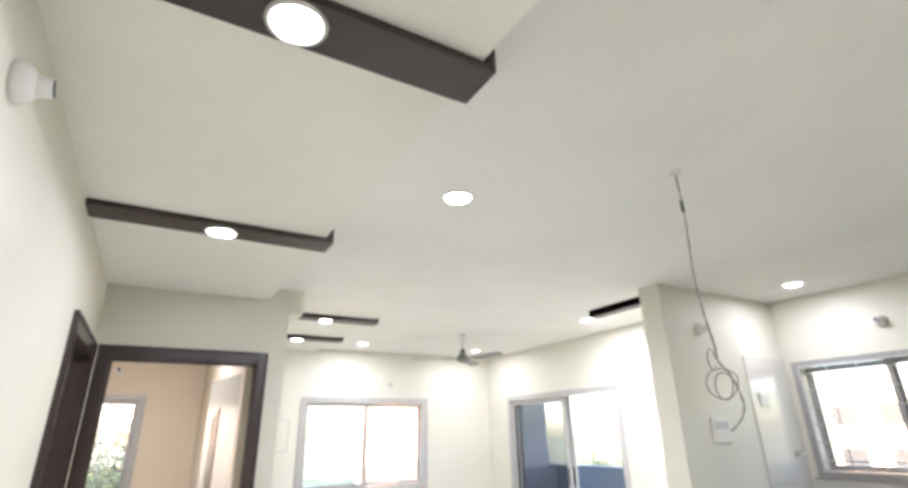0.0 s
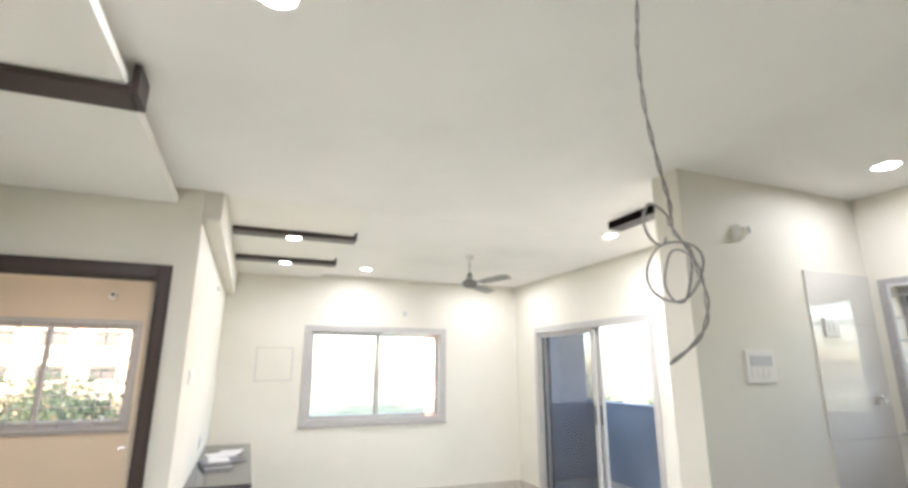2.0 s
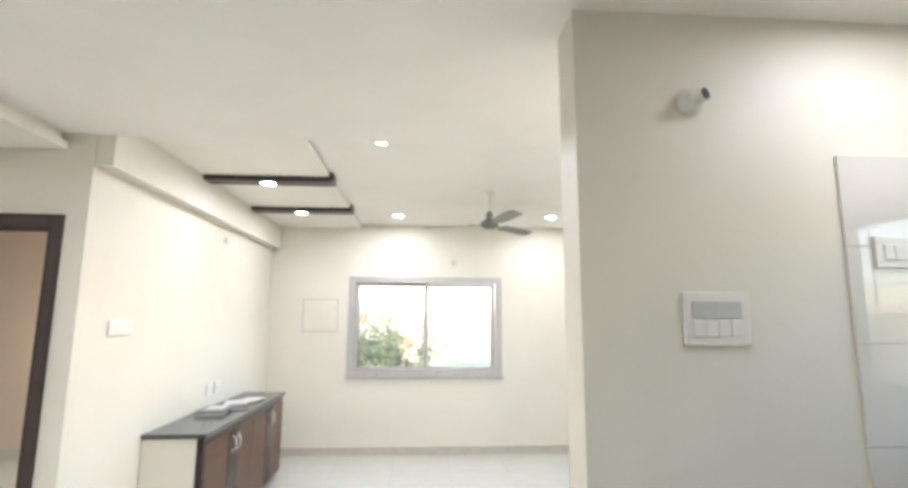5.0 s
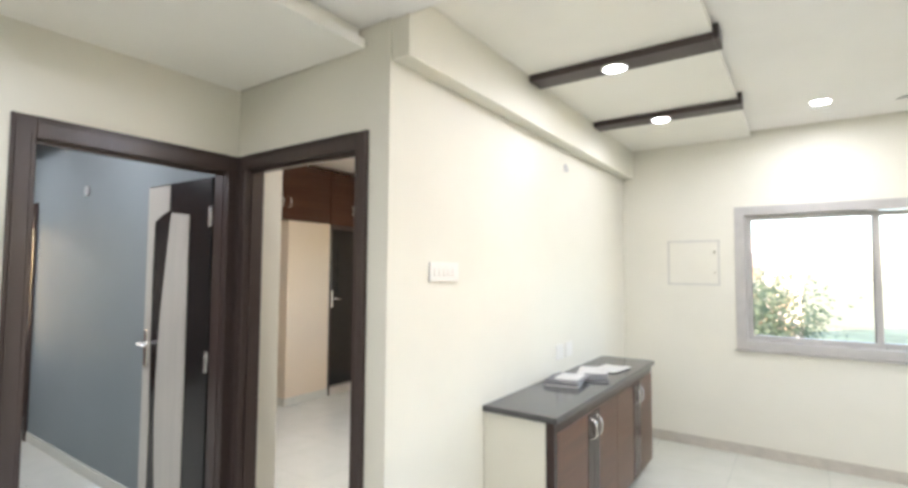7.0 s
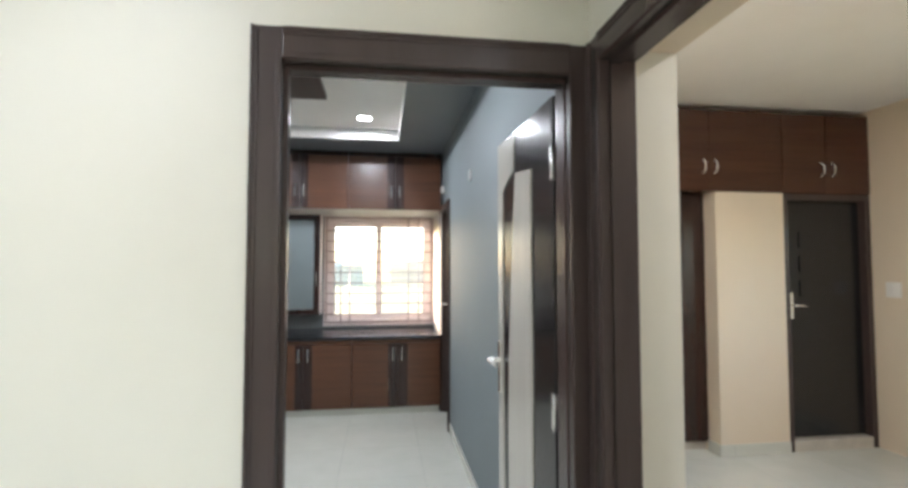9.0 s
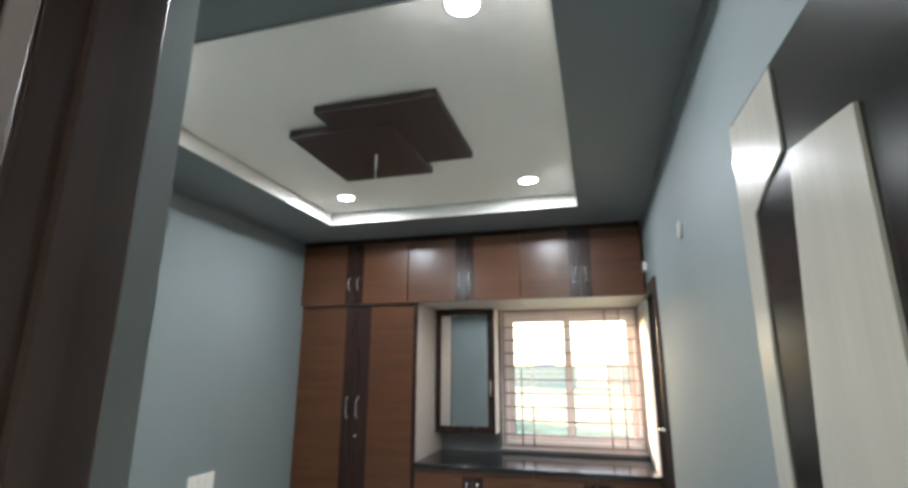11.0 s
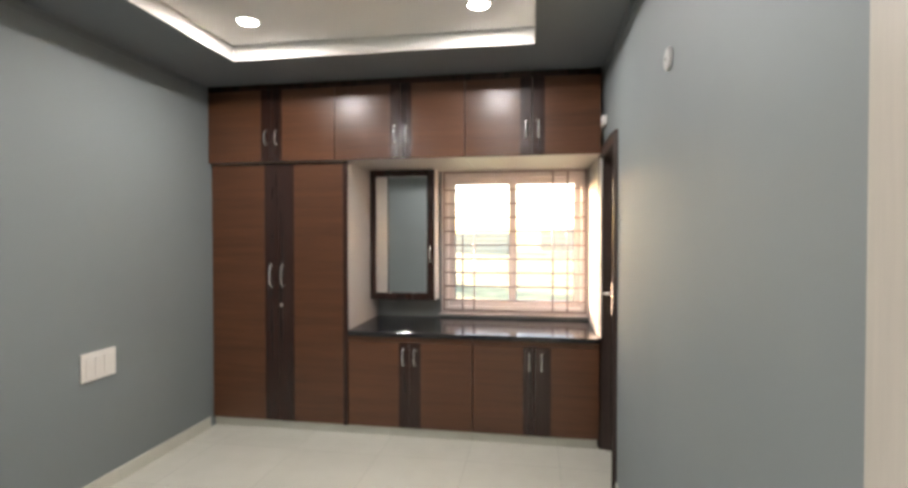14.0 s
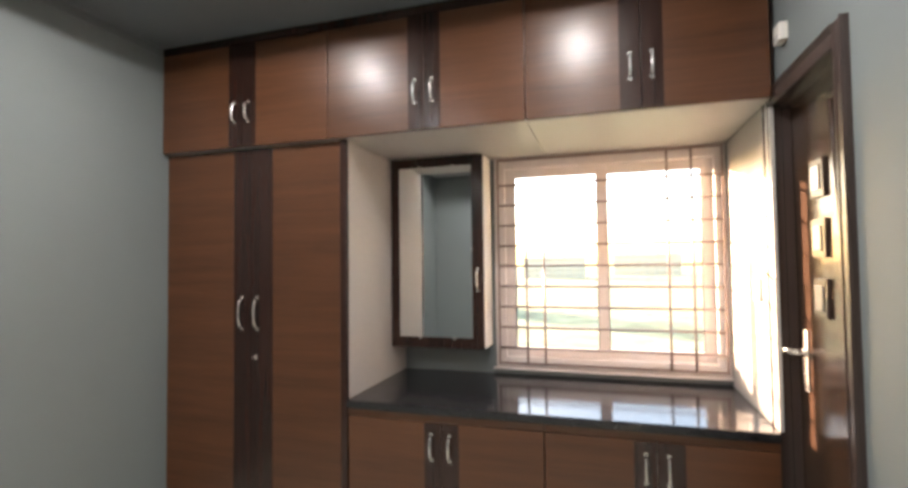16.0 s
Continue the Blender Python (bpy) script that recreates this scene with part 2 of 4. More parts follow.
def prism_bm(outline, depth_a, depth_b, axis="z", bm=None):
    """An outline of (u, v) pushed from depth_a to depth_b along axis."""
    bm = bmesh.new() if bm is None else bm
    put = {"z": lambda u, v, d: (u, v, d), "y": lambda u, v, d: (u, d, v), "x": lambda u, v, d: (d, u, v)}[axis]
    lo, hi = [bm.verts.new(put(u, v, depth_a)) for u, v in outline], [bm.verts.new(put(u, v, depth_b)) for u, v in outline]
    n = len(outline)
    bm.faces.new(lo[::-1])
    bm.faces.new(hi)
    for k in range(n):
        bm.faces.new((lo[k], lo[(k + 1) % n], hi[(k + 1) % n], hi[k]))
    return bm


def mesh_of(name, bm, material, shift=(0, 0, 0)):
    bmesh.ops.recalc_face_normals(bm, faces=bm.faces)
    if any(shift):
        bmesh.ops.translate(bm, verts=bm.verts, vec=-Vector(shift))
    me = bpy.data.meshes.new(name)
    bm.to_mesh(me)
    bm.free()
    me.materials.append(material)
    return me


def structure(name, bm, material, label=""):
    ob = new(name, mesh_of(name, bm, material))
    ORIGIN[ob.name] = (0, 0, 0)
    return tagged(ob, label, kind="structure")


def thing(name, base, label, category, group="", rz=0):
    ob = new(name)
    ob.empty_display_size = 0.1
    ob.matrix_basis = pose(*base, 0, 0, rz)
    ORIGIN[ob.name] = tuple(base)
    return tagged(ob, label, category, group)


def part(name, bm, material, parent, label="", local=False):
    """One mesh under a thing or a part; its corners are given in the world, or about the thing's base if local."""
    o = (0, 0, 0) if local else ORIGIN[parent.name]
    ob = new(name, mesh_of(name, bm, material, o))
    ob.parent = parent
    ORIGIN[ob.name] = (0, 0, 0) if local else o
    return tagged(ob, label)


def single(name, bm, material, label, category, base=(0, 0, 0), group=""):
    ob = new(name, mesh_of(name, bm, material, base))
    ob.matrix_basis = pose(*base)
    ORIGIN[ob.name] = tuple(base)
    return tagged(ob, label, category, group)


def wall_with_holes(axis, at, thick, u0, u1, z0, z1, holes):
    """A wall across axis ('x' or 'y'), from at to at + thick, that runs u0..u1, with holes (ua, ub, za, zb)."""
    us = sorted({u0, u1, *[h[0] for h in holes], *[h[1] for h in holes]})
    zs = sorted({z0, z1, *[h[2] for h in holes], *[h[3] for h in holes]})
    cells = [[not any(h[0] <= (ua + ub) / 2 <= h[1] and h[2] <= (za + zb) / 2 <= h[3] for h in holes) for za, zb in zip(zs, zs[1:])] for ua, ub in zip(us, us[1:])]
    bm = bmesh.new()
    verts = {}

    def vert(i, k, d):
        key = (i, k, d)
        if key not in verts:
            w = at + (thick if d else 0)
            verts[key] = bm.verts.new((w, us[i], zs[k]) if axis == "x" else (us[i], w, zs[k]))
        return verts[key]
    for i in range(len(us) - 1):
        for k in range(len(zs) - 1):
            if not cells[i][k]:
                continue
            for d in (0, 1):
                bm.faces.new([vert(i, k, d), vert(i + 1, k, d), vert(i + 1, k + 1, d), vert(i, k + 1, d)])
            for (ni, nk), (p, q) in (((i - 1, k), ((i, k), (i, k + 1))), ((i + 1, k), ((i + 1, k), (i + 1, k + 1))), ((i, k - 1), ((i, k), (i + 1, k))), ((i, k + 1), ((i, k + 1), (i + 1, k + 1)))):
                inside = 0 <= ni < len(us) - 1 and 0 <= nk < len(zs) - 1 and cells[ni][nk]
                if not inside:
                    bm.faces.new([vert(*p, 0), vert(*q, 0), vert(*q, 1), vert(*p, 1)])
    return bm

DBGREY = plain("board_edge_enamel", (0.58, 0.56, 0.50), 0.4, 0, 0.05)

INSET = plain("satin_inset", (0.34, 0.31, 0.28), 0.22, 0.3)
BATH_WOOD = laminate("brown_door_veneer", (0.045, 0.025, 0.016), 0.16)

# ---- large structure ----
TOP = 2.80
XA, YB, XW, YN, XE, XK, YP = -0.206, 3.900, 0.879, 7.230, 4.750, 4.571, 2.605
BXW, BYS, BYN = -4.650, 0.965, 3.900      # bedroom window wall, south wall, north wall

structure("floor", box_bm((-4.75, -2.2, -0.14), (4.95, 7.5, 0.0)), FLOOR, "polished pale cream vitrified tile floor")
structure("roof_slab", box_bm((-4.75, -2.2, 2.96), (4.95, 7.5, 3.1)), WHITE, "plain concrete roof slab")

structure("wall_dining_west", wall_with_holes("x", XA - 0.10, 0.10, -2.0, YB, 0, TOP, [(2.953, 3.897, 0, 2.10)]), CREAM, "cream painted plaster wall")
structure("wall_bedroom_east", wall_with_holes("x", XA - 0.23, 0.127, BYS, BYN, 0, TOP, [(2.953, 3.897, 0, 2.10)]), BLUEGREY, "blue-grey painted plaster wall")
structure("wall_door_hall", box_bm((XA, YB, 2.10), (0.764, YB + 0.12, TOP)), CREAM, "cream painted lintel wall over the door")
structure("wall_room_south", wall_with_holes("y", YB + 0.123, 0.150, -3.0, 0.65, 0, TOP, [(-0.206, 0.65, 0, 2.10)]), PEACH, "peach painted plaster wall")
# paler board over the peach reveal: lamp light on it put into colour
structure("reveal_room", box_bm((-0.212, 3.995, 0), (-0.201, YB + 0.274, 2.099)), CREAM, "thin board on the door reveal, cream standing in for lamp light")
structure("wall_living_west", box_bm((0.764, YB, 0), (XW, YN, TOP)), CREAM, "cream painted plaster wall")
structure("wall_room_east", box_bm((0.653, YB + 0.123, 0), (0.761, 7.3, TOP)), PEACH, "peach painted plaster wall")
structure("wall_living_north", wall_with_holes("y", YN, 0.2, 0.764, XE, 0, TOP, [(1.85, 3.62, 0.905, 2.02)]), CREAM, "cream painted plaster wall with a window")
structure("wall_living_east", wall_with_holes("x", XE, 0.2, 2.778, 7.43, 0, TOP, [(4.56, 6.705, 0.0, 2.055)]), CREAM, "cream painted plaster wall with a balcony opening")
structure("wall_kitchen_stub", box_bm((3.163, YP, 0), (4.95, 2.778, TOP)), CREAM, "cream painted partition wall end")
structure("wall_kitchen_east", wall_with_holes("x", XK, 0.2, -2.0, YP - 0.002, 0, TOP, [(1.30, 2.49, 1.24, 2.03)]), CREAM, "cream painted kitchen wall with a window")
structure("wall_south", box_bm((-0.436, -2.2, 0), (4.95, -2.0, TOP)), CREAM, "plain cream wall")
structure("wall_bedroom_north", wall_with_holes("y", BYN, 0.12, -4.75, XA - 0.232, 0, TOP, [(-3.99, -3.29, 0, 2.08)]), BLUEGREY, "blue-grey painted plaster wall")
structure("wall_bedroom_south", box_bm((-4.75, 0.765, 0), (XA - 0.10, BYS, TOP)), BLUEGREY, "blue-grey painted plaster wall")
structure("wall_bedroom_west", wall_with_holes("x", BXW - 0.1, 0.1, BYS, BYN, 0, TOP, [(2.68, 3.87, 0.85, 2.04)]), BLUEGREY, "blue-grey painted wall round the window")
structure("wall_room_north", wall_with_holes("y", 7.3, 0.13, -3.0, 0.764, 0, TOP, [(-1.60, 0.06, 0.91, 2.04)]), PEACH, "peach painted wall with a window")
structure("wall_room_west", box_bm((-3.1, YB + 0.123, 0), (-3.0, 7.43, TOP)), PEACH, "peach painted plaster wall")
structure("beam_living_west", box_bm((XW, YB + 0.012, 2.385), (0.975, YN, 2.70), 0.004), CREAM, "cream painted beam over the wall")

# ceilings
low = boxes_bm(((XA, -2.0, 2.56), (3.163, 3.92, 2.76)), ((3.163, -2.0, 2.56), (XK, YP, 2.76)))
structure("ceiling_dining", low, CEIL, "off-white plaster false ceiling")
high = boxes_bm(((XW, 3.92, 2.70), (XE, YN, 2.80)), ((3.163, 2.778, 2.70), (XE, 3.92, 2.80)))
structure("ceiling_living", high, CEIL, "off-white plaster false ceiling, a step higher")
structure("ceiling_room", box_bm((-3.0, YB + 0.233, 2.76), (0.653, 7.3, 2.86)), CEIL, "off-white plaster ceiling")
dp = boxes_bm(((XA, -1.4, 2.464), (0.740, 3.892, 2.505)), ((XA, -1.4, 2.505), (0.700, 3.892, 2.56)))
structure("ceiling_panel_dining", dp, PANEL, "dropped cream ceiling panel with a shadow gap")
lp = boxes_bm(((0.975, 3.925, 2.655), (1.945, YN, 2.682)), ((0.975, 3.925, 2.682), (1.915, YN, 2.70)))
structure("ceiling_panel_living", lp, PANEL, "dropped cream ceiling panel with a shadow gap")
TX0, TX1, TY0, TY1, TZ, TC = -3.365, -1.15, 1.50, 3.44, 2.62, 2.712
bord = boxes_bm(((BXW, BYS, TZ), (XA - 0.232, TY0, 2.66)), ((BXW, TY1, TZ), (XA - 0.232, BYN, 2.66)), ((BXW, TY0, TZ), (TX0, TY1, 2.66)), ((TX1, TY0, TZ), (XA - 0.232, TY1, 2.66)))
structure("ceiling_bedroom_border", bord, DARKGREY, "dark grey painted border of the tray ceiling")
tray = boxes_bm(((TX0 - 0.3, TY0 - 0.3, TC), (TX1 + 0.3, TY1 + 0.3, TC + 0.05)),
                ((TX0 - 0.03, TY0 - 0.03, 2.661), (TX0 - 0.004, TY1 + 0.03, TC)), ((TX1 + 0.004, TY0 - 0.03, 2.661), (TX1 + 0.03, TY1 + 0.03, TC)),
                ((TX0 - 0.004, TY0 - 0.03, 2.661), (TX1 + 0.004, TY0 - 0.004, TC)), ((TX0 - 0.004, TY1 + 0.004, 2.661), (TX1 + 0.004, TY1 + 0.03, TC)))
structure("ceiling_bedroom_tray", tray, WHITE, "white recessed tray ceiling")
trim_t = boxes_bm(((TX0, TY0, 2.612), (TX0 + 0.006, TY1, 2.690)), ((TX1 - 0.006, TY0, 2.612), (TX1, TY1, 2.690)), ((TX0 + 0.006, TY0, 2.612), (TX1 - 0.006, TY0 + 0.006, 2.690)), ((TX0 + 0.006, TY1 - 0.006, 2.612), (TX1 - 0.006, TY1, 2.690)))
structure("trim_tray", trim_t, WHITE, "white edge trim of the tray ceiling")
structure("trim_bedroom_band", boxes_bm(((-3.9, BYS, 2.572), (XA - 0.232, BYS + 0.004, TZ)), ((-3.9, BYN - 0.004, 2.568), (XA - 0.232, BYN, TZ))), DARKGREY, "dark grey painted band at the wall top")

# skirtings
structure("baseboard_living", boxes_bm(((0.9, YN - 0.012, 0), (XE - 0.012, YN, 0.085)), ((XE - 0.012, 6.72, 0), (XE, YN - 0.012, 0.085)), ((XE - 0.012, 2.778, 0), (XE, 4.54, 0.085)), ((XW, 3.9, 0), (XW + 0.01, 4.64, 0.085)), bevel=0.002), SKIRT, "beige tile skirting")
structure("baseboard_bedroom", boxes_bm(((-3.86, BYS, 0), (XA - 0.232, BYS + 0.011, 0.085)), ((-3.28, BYN - 0.011, 0), (XA - 0.232, BYN, 0.085)), bevel=0.002), FLOOR, "pale polished tile skirting")
structure("baseboard_room", boxes_bm(((-2.42, 5.89, 0), (-2.409, 6.485, 0.09)), ((-2.56, 5.878, 0), (-2.409, 5.889, 0.09)), ((-2.2, 7.288, 0), (0.65, 7.3, 0.085)), ((0.641, 4.3, 0), (0.653, 7.28, 0.085)), bevel=0.002), FLOOR, "pale polished tile skirting")


# ---- doors ----
def door_frame(name, axis, u0, u1, top, w0, w1, face, width, label, width2=0):
    """A moulded door frame in a wall across axis; w0..w1 is its depth, face the proud side, width the face of a member."""
    ob = tagged(new(name), label, kind="structure")
    ORIGIN[ob.name] = (0, 0, 0)
    s = 1 if face > (w0 + w1) / 2 else -1

    def at(u, w, z):
        return (w, u, z) if axis == "x" else (u, w, z)

    def member(nm, ua, ub, za, zb, upright, inner):
        bm = box_bm(at(ua, w0, za), at(ub, w1, zb), 0.003)
        if upright:
            lo, hi = (ua, ub) if inner > 0 else (ub, ua)
            d = hi - lo
            for p, q, h in ((0.0, 0.11, 0.0065), (0.15, 0.25, 0.0045), (0.80, 0.97, 0.0030)):
                box_bm(at(lo + d * p, face, za), at(lo + d * q, face + s * h, zb - abs(d) * p), 0.0022, bm)
        else:
            d = zb - za
            for p, q, h in ((0.0, 0.11, 0.0062), (0.15, 0.25, 0.0042), (0.80, 0.97, 0.0027)):
                box_bm(at(ua, face, zb - d * q), at(ub, face + s * h, zb - d * p), 0.0022, bm)
        part(nm, bm, FRAME_WOOD, ob)
    member("jamb", u0, u0 + width, 0, top, True, 1)
    member("jamb", u1 - (width2 or width), u1, 0, top, True, -1)
    member("head", u0 + width, u1 - (width2 or width), top - width - 0.008, top, False, 1)
    # rebate stop against which the leaf closes
    q = w0 + (w1 - w0) * 0.45 if s > 0 else w1 - (w1 - w0) * 0.45
    e = q + s * 0.03
    part("stop", boxes_bm((at(u0 + width, q, 0), at(u0 + width + 0.012, e, top - width - 0.02)), (at(u1 - (width2 or width) - 0.004, q, 0), at(u1 - (width2 or width), e, top - width - 0.02)),
                          (at(u0 + width, q, top - width - 0.02), at(u1 - (width2 or width), e, top - width - 0.008))), FRAME_WOOD, ob)
    return ob


door_frame("door_1", "x", 2.953, 3.895, 2.10, -0.318, -0.190, -0.190, 0.080, "dark brown moulded wooden door frame", 0.062)
door_frame("door_2", "y", -0.178, 0.764, 2.10, 3.884, 3.994, 3.884, 0.068, "dark brown moulded wooden door frame")
door_frame("door_3", "y", -3.99, -3.29, 2.08, 3.884, 4.015, 3.884, 0.062, "dark brown moulded bathroom door frame")


def lever_handle(parent, x, y, z, out, reach, name="handle"):
    """A lever on a long plate, on a face that looks along out (0, +1 or -1 in y); reach: the way the lever points in x."""
    plate = box_bm((x - 0.02, y, z - 0.11), (x + 0.02, y + out * 0.009, z + 0.11), 0.004)
    lathe_bm([(0.011, min(0, out * 0.05)), (0.011, max(0, out * 0.05))], (x, y, z + 0.03), "y", 12, plate)
    p = part(name, plate, CHROME, parent, "chrome lever handle on a long plate", local=True)
    part("lever", tube_bm([(x, y + out * 0.05, z + 0.03), (x + reach * 0.05, y + out * 0.054, z + 0.03), (x + reach * 0.11, y + out * 0.05, z + 0.024)], [0.010, 0.009, 0.007], 10), CHROME, p, local=True)
    part("keyhole", lathe_bm([(0.006, out * 0.0085), (0.006, out * 0.0105)], (x, y, z - 0.05), "y", 10), BLACKPVC, p, local=True)


bed_door = thing("bedroom_door", (-0.338, 3.852, 0.008), "glossy black flush door standing open, pale wavy stripe", "door", rz=181.7)
part("leaf", box_bm((0.003, -0.018, 0.0), (0.672, 0.018, 1.995), 0.003), BLACK_WOOD, bed_door, local=True)
wave = [(0.215, 0.012), (0.215, 1.800), (0.405, 1.822)]
wave += [(0.405 + 0.105 * math.sin(k / 24 * math.pi * 0.85), 1.80 - k * 0.0745) for k in range(25)]
part("wave_panel", prism_bm(wave, 0.018, 0.024, "y"), WAVE_WHITE, bed_door, "pale wavy veneer stripe", local=True)
# pale block at the top; the strip below it paints the window's reflection
pale = [(0.668, 0.012), (0.668, 1.985), (0.43, 1.985), (0.43, 1.835), (0.505, 1.812)]
pale += [(0.588 + 0.010 * math.sin(k / 16 * math.tau * 0.9), 1.775 - k * 0.1102) for k in range(17)]
part("edge_panel", prism_bm(pale, 0.018, 0.022, "y"), WAVE_WHITE, bed_door, "pale veneer block, with a painted window reflection down the free edge", local=True)
part("lipping", box_bm((0.672, -0.018, 0.0), (0.678, 0.018, 1.995)), WAVE_WHITE, bed_door, "pale edge lipping", local=True)
lever_handle(bed_door, 0.632, 0.022, 1.02, 1, -1)
for hz in (0.25, 1.0, 1.78):
    h = part("hinge", boxes_bm(((-0.005, 0.006, hz - 0.055), (0.030, 0.0205, hz + 0.055))), CHROME, bed_door, "steel butt hinge", local=True)
    part("hinge_pin", tube_bm([(-0.004, 0.024, hz - 0.055), (-0.004, 0.024, hz + 0.055)], 0.006, 10), CHROME, h, local=True)

room_door = thing("room_door", (0.690, 4.045, 0.008), "pale flush door standing open against the wall", "door", rz=101)
part("leaf", box_bm((0.003, -0.018, 0.0), (0.772, 0.018, 1.985), 0.003), WAVE_WHITE, room_door, local=True)
part("edge_panel", prism_bm([(0.47, 0.012), (0.62, 0.012), (0.62, 1.70), (0.47, 1.78)], 0.018, 0.022, "y"), FRAME_WOOD, room_door, local=True)
lever_handle(room_door, 0.715, 0.018, 1.02, 1, -1)
for hz in (0.25, 1.0, 1.78):
    part("hinge", box_bm((-0.005, 0.006, hz - 0.055), (0.030, 0.0205, hz + 0.055)), CHROME, room_door, "steel butt hinge", local=True)

bath_door = thing("bathroom_door", (-3.925, 3.972, 0.01), "dark brown carved bathroom door, closed", "door")
part("leaf", box_bm((0.0, -0.015, 0.0), (0.57, 0.018, 2.0), 0.003), BATH_WOOD, bath_door, local=True)
for sz in (1.62, 1.42, 1.22):
    sq = part("square_moulding", boxes_bm(((0.19, -0.026, sz), (0.30, -0.015, sz + 0.13)), bevel=0.003), FRAME_WOOD, bath_door, "square carved moulding", local=True)
    part("inset", box_bm((0.213, -0.031, sz + 0.023), (0.277, -0.026, sz + 0.107), 0.002), INSET, sq, "pale satin inset", local=True)
for off in (0.0, 0.05, 0.10):
    part("curved_bead", tube_bm([(0.37 + off * 0.8 + 0.06 * math.sin(k / 14 * math.pi * 1.1), -0.017, 0.10 + k * 0.13) for k in range(15)], 0.007, 6), FRAME_WOOD, bath_door, "curved carved bead", local=True)
lever_handle(bath_door, 0.085, -0.015, 1.05, -1, -1)


# ---- windows ----
def sliding_window(name, axis, u0, u1, z0, z1, w, inward, trim, split, mat, sash, label, glass_depth=0.08):
    """Two sliding sashes in a frame; w: the wall face, inward: +1 or -1 towards the room, trim: width of the flat surround."""
    ob = tagged(new(name), label, kind="structure")
    ORIGIN[ob.name] = (0, 0, 0)

    def at(u, d, z):
        d = w + inward * d
        return (d, u, z) if axis == "x" else (u, d, z)

    def ring(nm, a0, a1, c0, c1, wd, d0, d1, m, parent, bev=0.003):
        return part(nm, boxes_bm((at(a0, d0, c0), at(a0 + wd, d1, c1)), (at(a1 - wd, d0, c0), at(a1, d1, c1)),
                                 (at(a0 + wd, d0, c0), at(a1 - wd, d1, c0 + wd)), (at(a0 + wd, d0, c1 - wd), at(a1 - wd, d1, c1)), bevel=bev), m, parent)
    ring("window_frame", u0, u1, z0, z1, trim, -0.06, 0.012, mat, ob)
    part("window_sill", box_bm(at(u0 - 0.015, -0.02, z0 - 0.012), at(u1 + 0.015, 0.03, z0 - 0.002), 0.003), mat, ob)
    i0, i1, j0, j1 = u0 + trim, u1 - trim, z0 + trim, z1 - trim
    for (a, b, d) in ((i0, split + 0.025, glass_depth), (split - 0.025, i1, glass_depth + 0.03)):
        s = ring("sash", a, b, j0, j1, sash, -d, -d + 0.028, mat, ob, 0.002)
        g = part("pane", box_bm(at(a + sash, -d + 0.011, j0 + sash), at(b - sash, -d + 0.017, j1 - sash)), GLASS, s)
        g.visible_shadow = False
        part("seal", boxes_bm((at(a + sash, -d + 0.005, j0 + sash), at(a + sash + 0.005, -d + 0.023, j1 - sash)), (at(b - sash - 0.005, -d + 0.005, j0 + sash), at(b - sash, -d + 0.023, j1 - sash))), RUBBER, s)
        part("latch", box_bm(at(b - sash * 0.8, -d + 0.028, (j0 + j1) / 2 - 0.04), at(b - sash * 0.3, -d + 0.036, (j0 + j1) / 2 + 0.04), 0.002), mat, s)
    return ob


def grille(axis, u0, u1, z0, z1, w, rows, cols, r, mat, label):
    """A welded bar grille; rows and cols are the bars' heights and places with their spans."""
    g = thing("window_grille", ((w, u0, z0) if axis == "x" else (u0, w, z0)), label, "grille")

    def at(u, z, d=0.0):
        return (w + d, u, z) if axis == "x" else (u, w + d, z)
    part("frame_bar", boxes_bm(*[((*at(a, c, -0.006),), (*at(b, d, 0.006),)) for a, b, c, d in ((u0, u0 + 0.014, z0, z1), (u1 - 0.014, u1, z0, z1), (u0 + 0.014, u1 - 0.014, z0, z0 + 0.014), (u0 + 0.014, u1 - 0.014, z1 - 0.014, z1))]), mat, g)
    for z in rows:
        part("cross_bar", tube_bm([at(u0 + 0.01, z), at(u1 - 0.01, z)], r, 6), mat, g)
    for u, za, zb in cols:
        part("upright_bar", tube_bm([at(u, za, 0.004), at(u, zb, 0.004)], r, 6), mat, g)
    return g


WPAINT = plain("pale_window_enamel", (0.74, 0.68, 0.655), 0.35, 0, 0.05, 10)
GRILLE = plain("grille_enamel", (0.33, 0.255, 0.235), 0.4, 0.2, 0.05)
sliding_window("window_1", "y", 1.812, 3.662, 0.866, 2.060, YN, -1, 0.075, 2.742, ALU, 0.042, "two-pane sliding window in a grey frame")
sliding_window("window_2", "x", 2.640, 3.885, 0.812, 2.036, BXW, 1, 0.062, 3.253, WPAINT, 0.052, "two-pane sliding window in a pale frame", 0.05)
grille("x", 2.66, 3.865, 0.835, 2.03, BXW + 0.03, [0.93 + 0.118 * k for k in range(9)], [(2.83, 0.84, 1.50), (2.93, 0.84, 1.50), (3.59, 0.84, 2.02), (3.71, 0.84, 2.02)], 0.0068, GRILLE, "cream painted bar grille in the bedroom window")
sliding_window("window_3", "y", -1.62, 0.078, 0.895, 2.055, 7.3, -1, 0.060, -0.775, ALU, 0.045, "two-pane sliding window in a grey frame", 0.05)
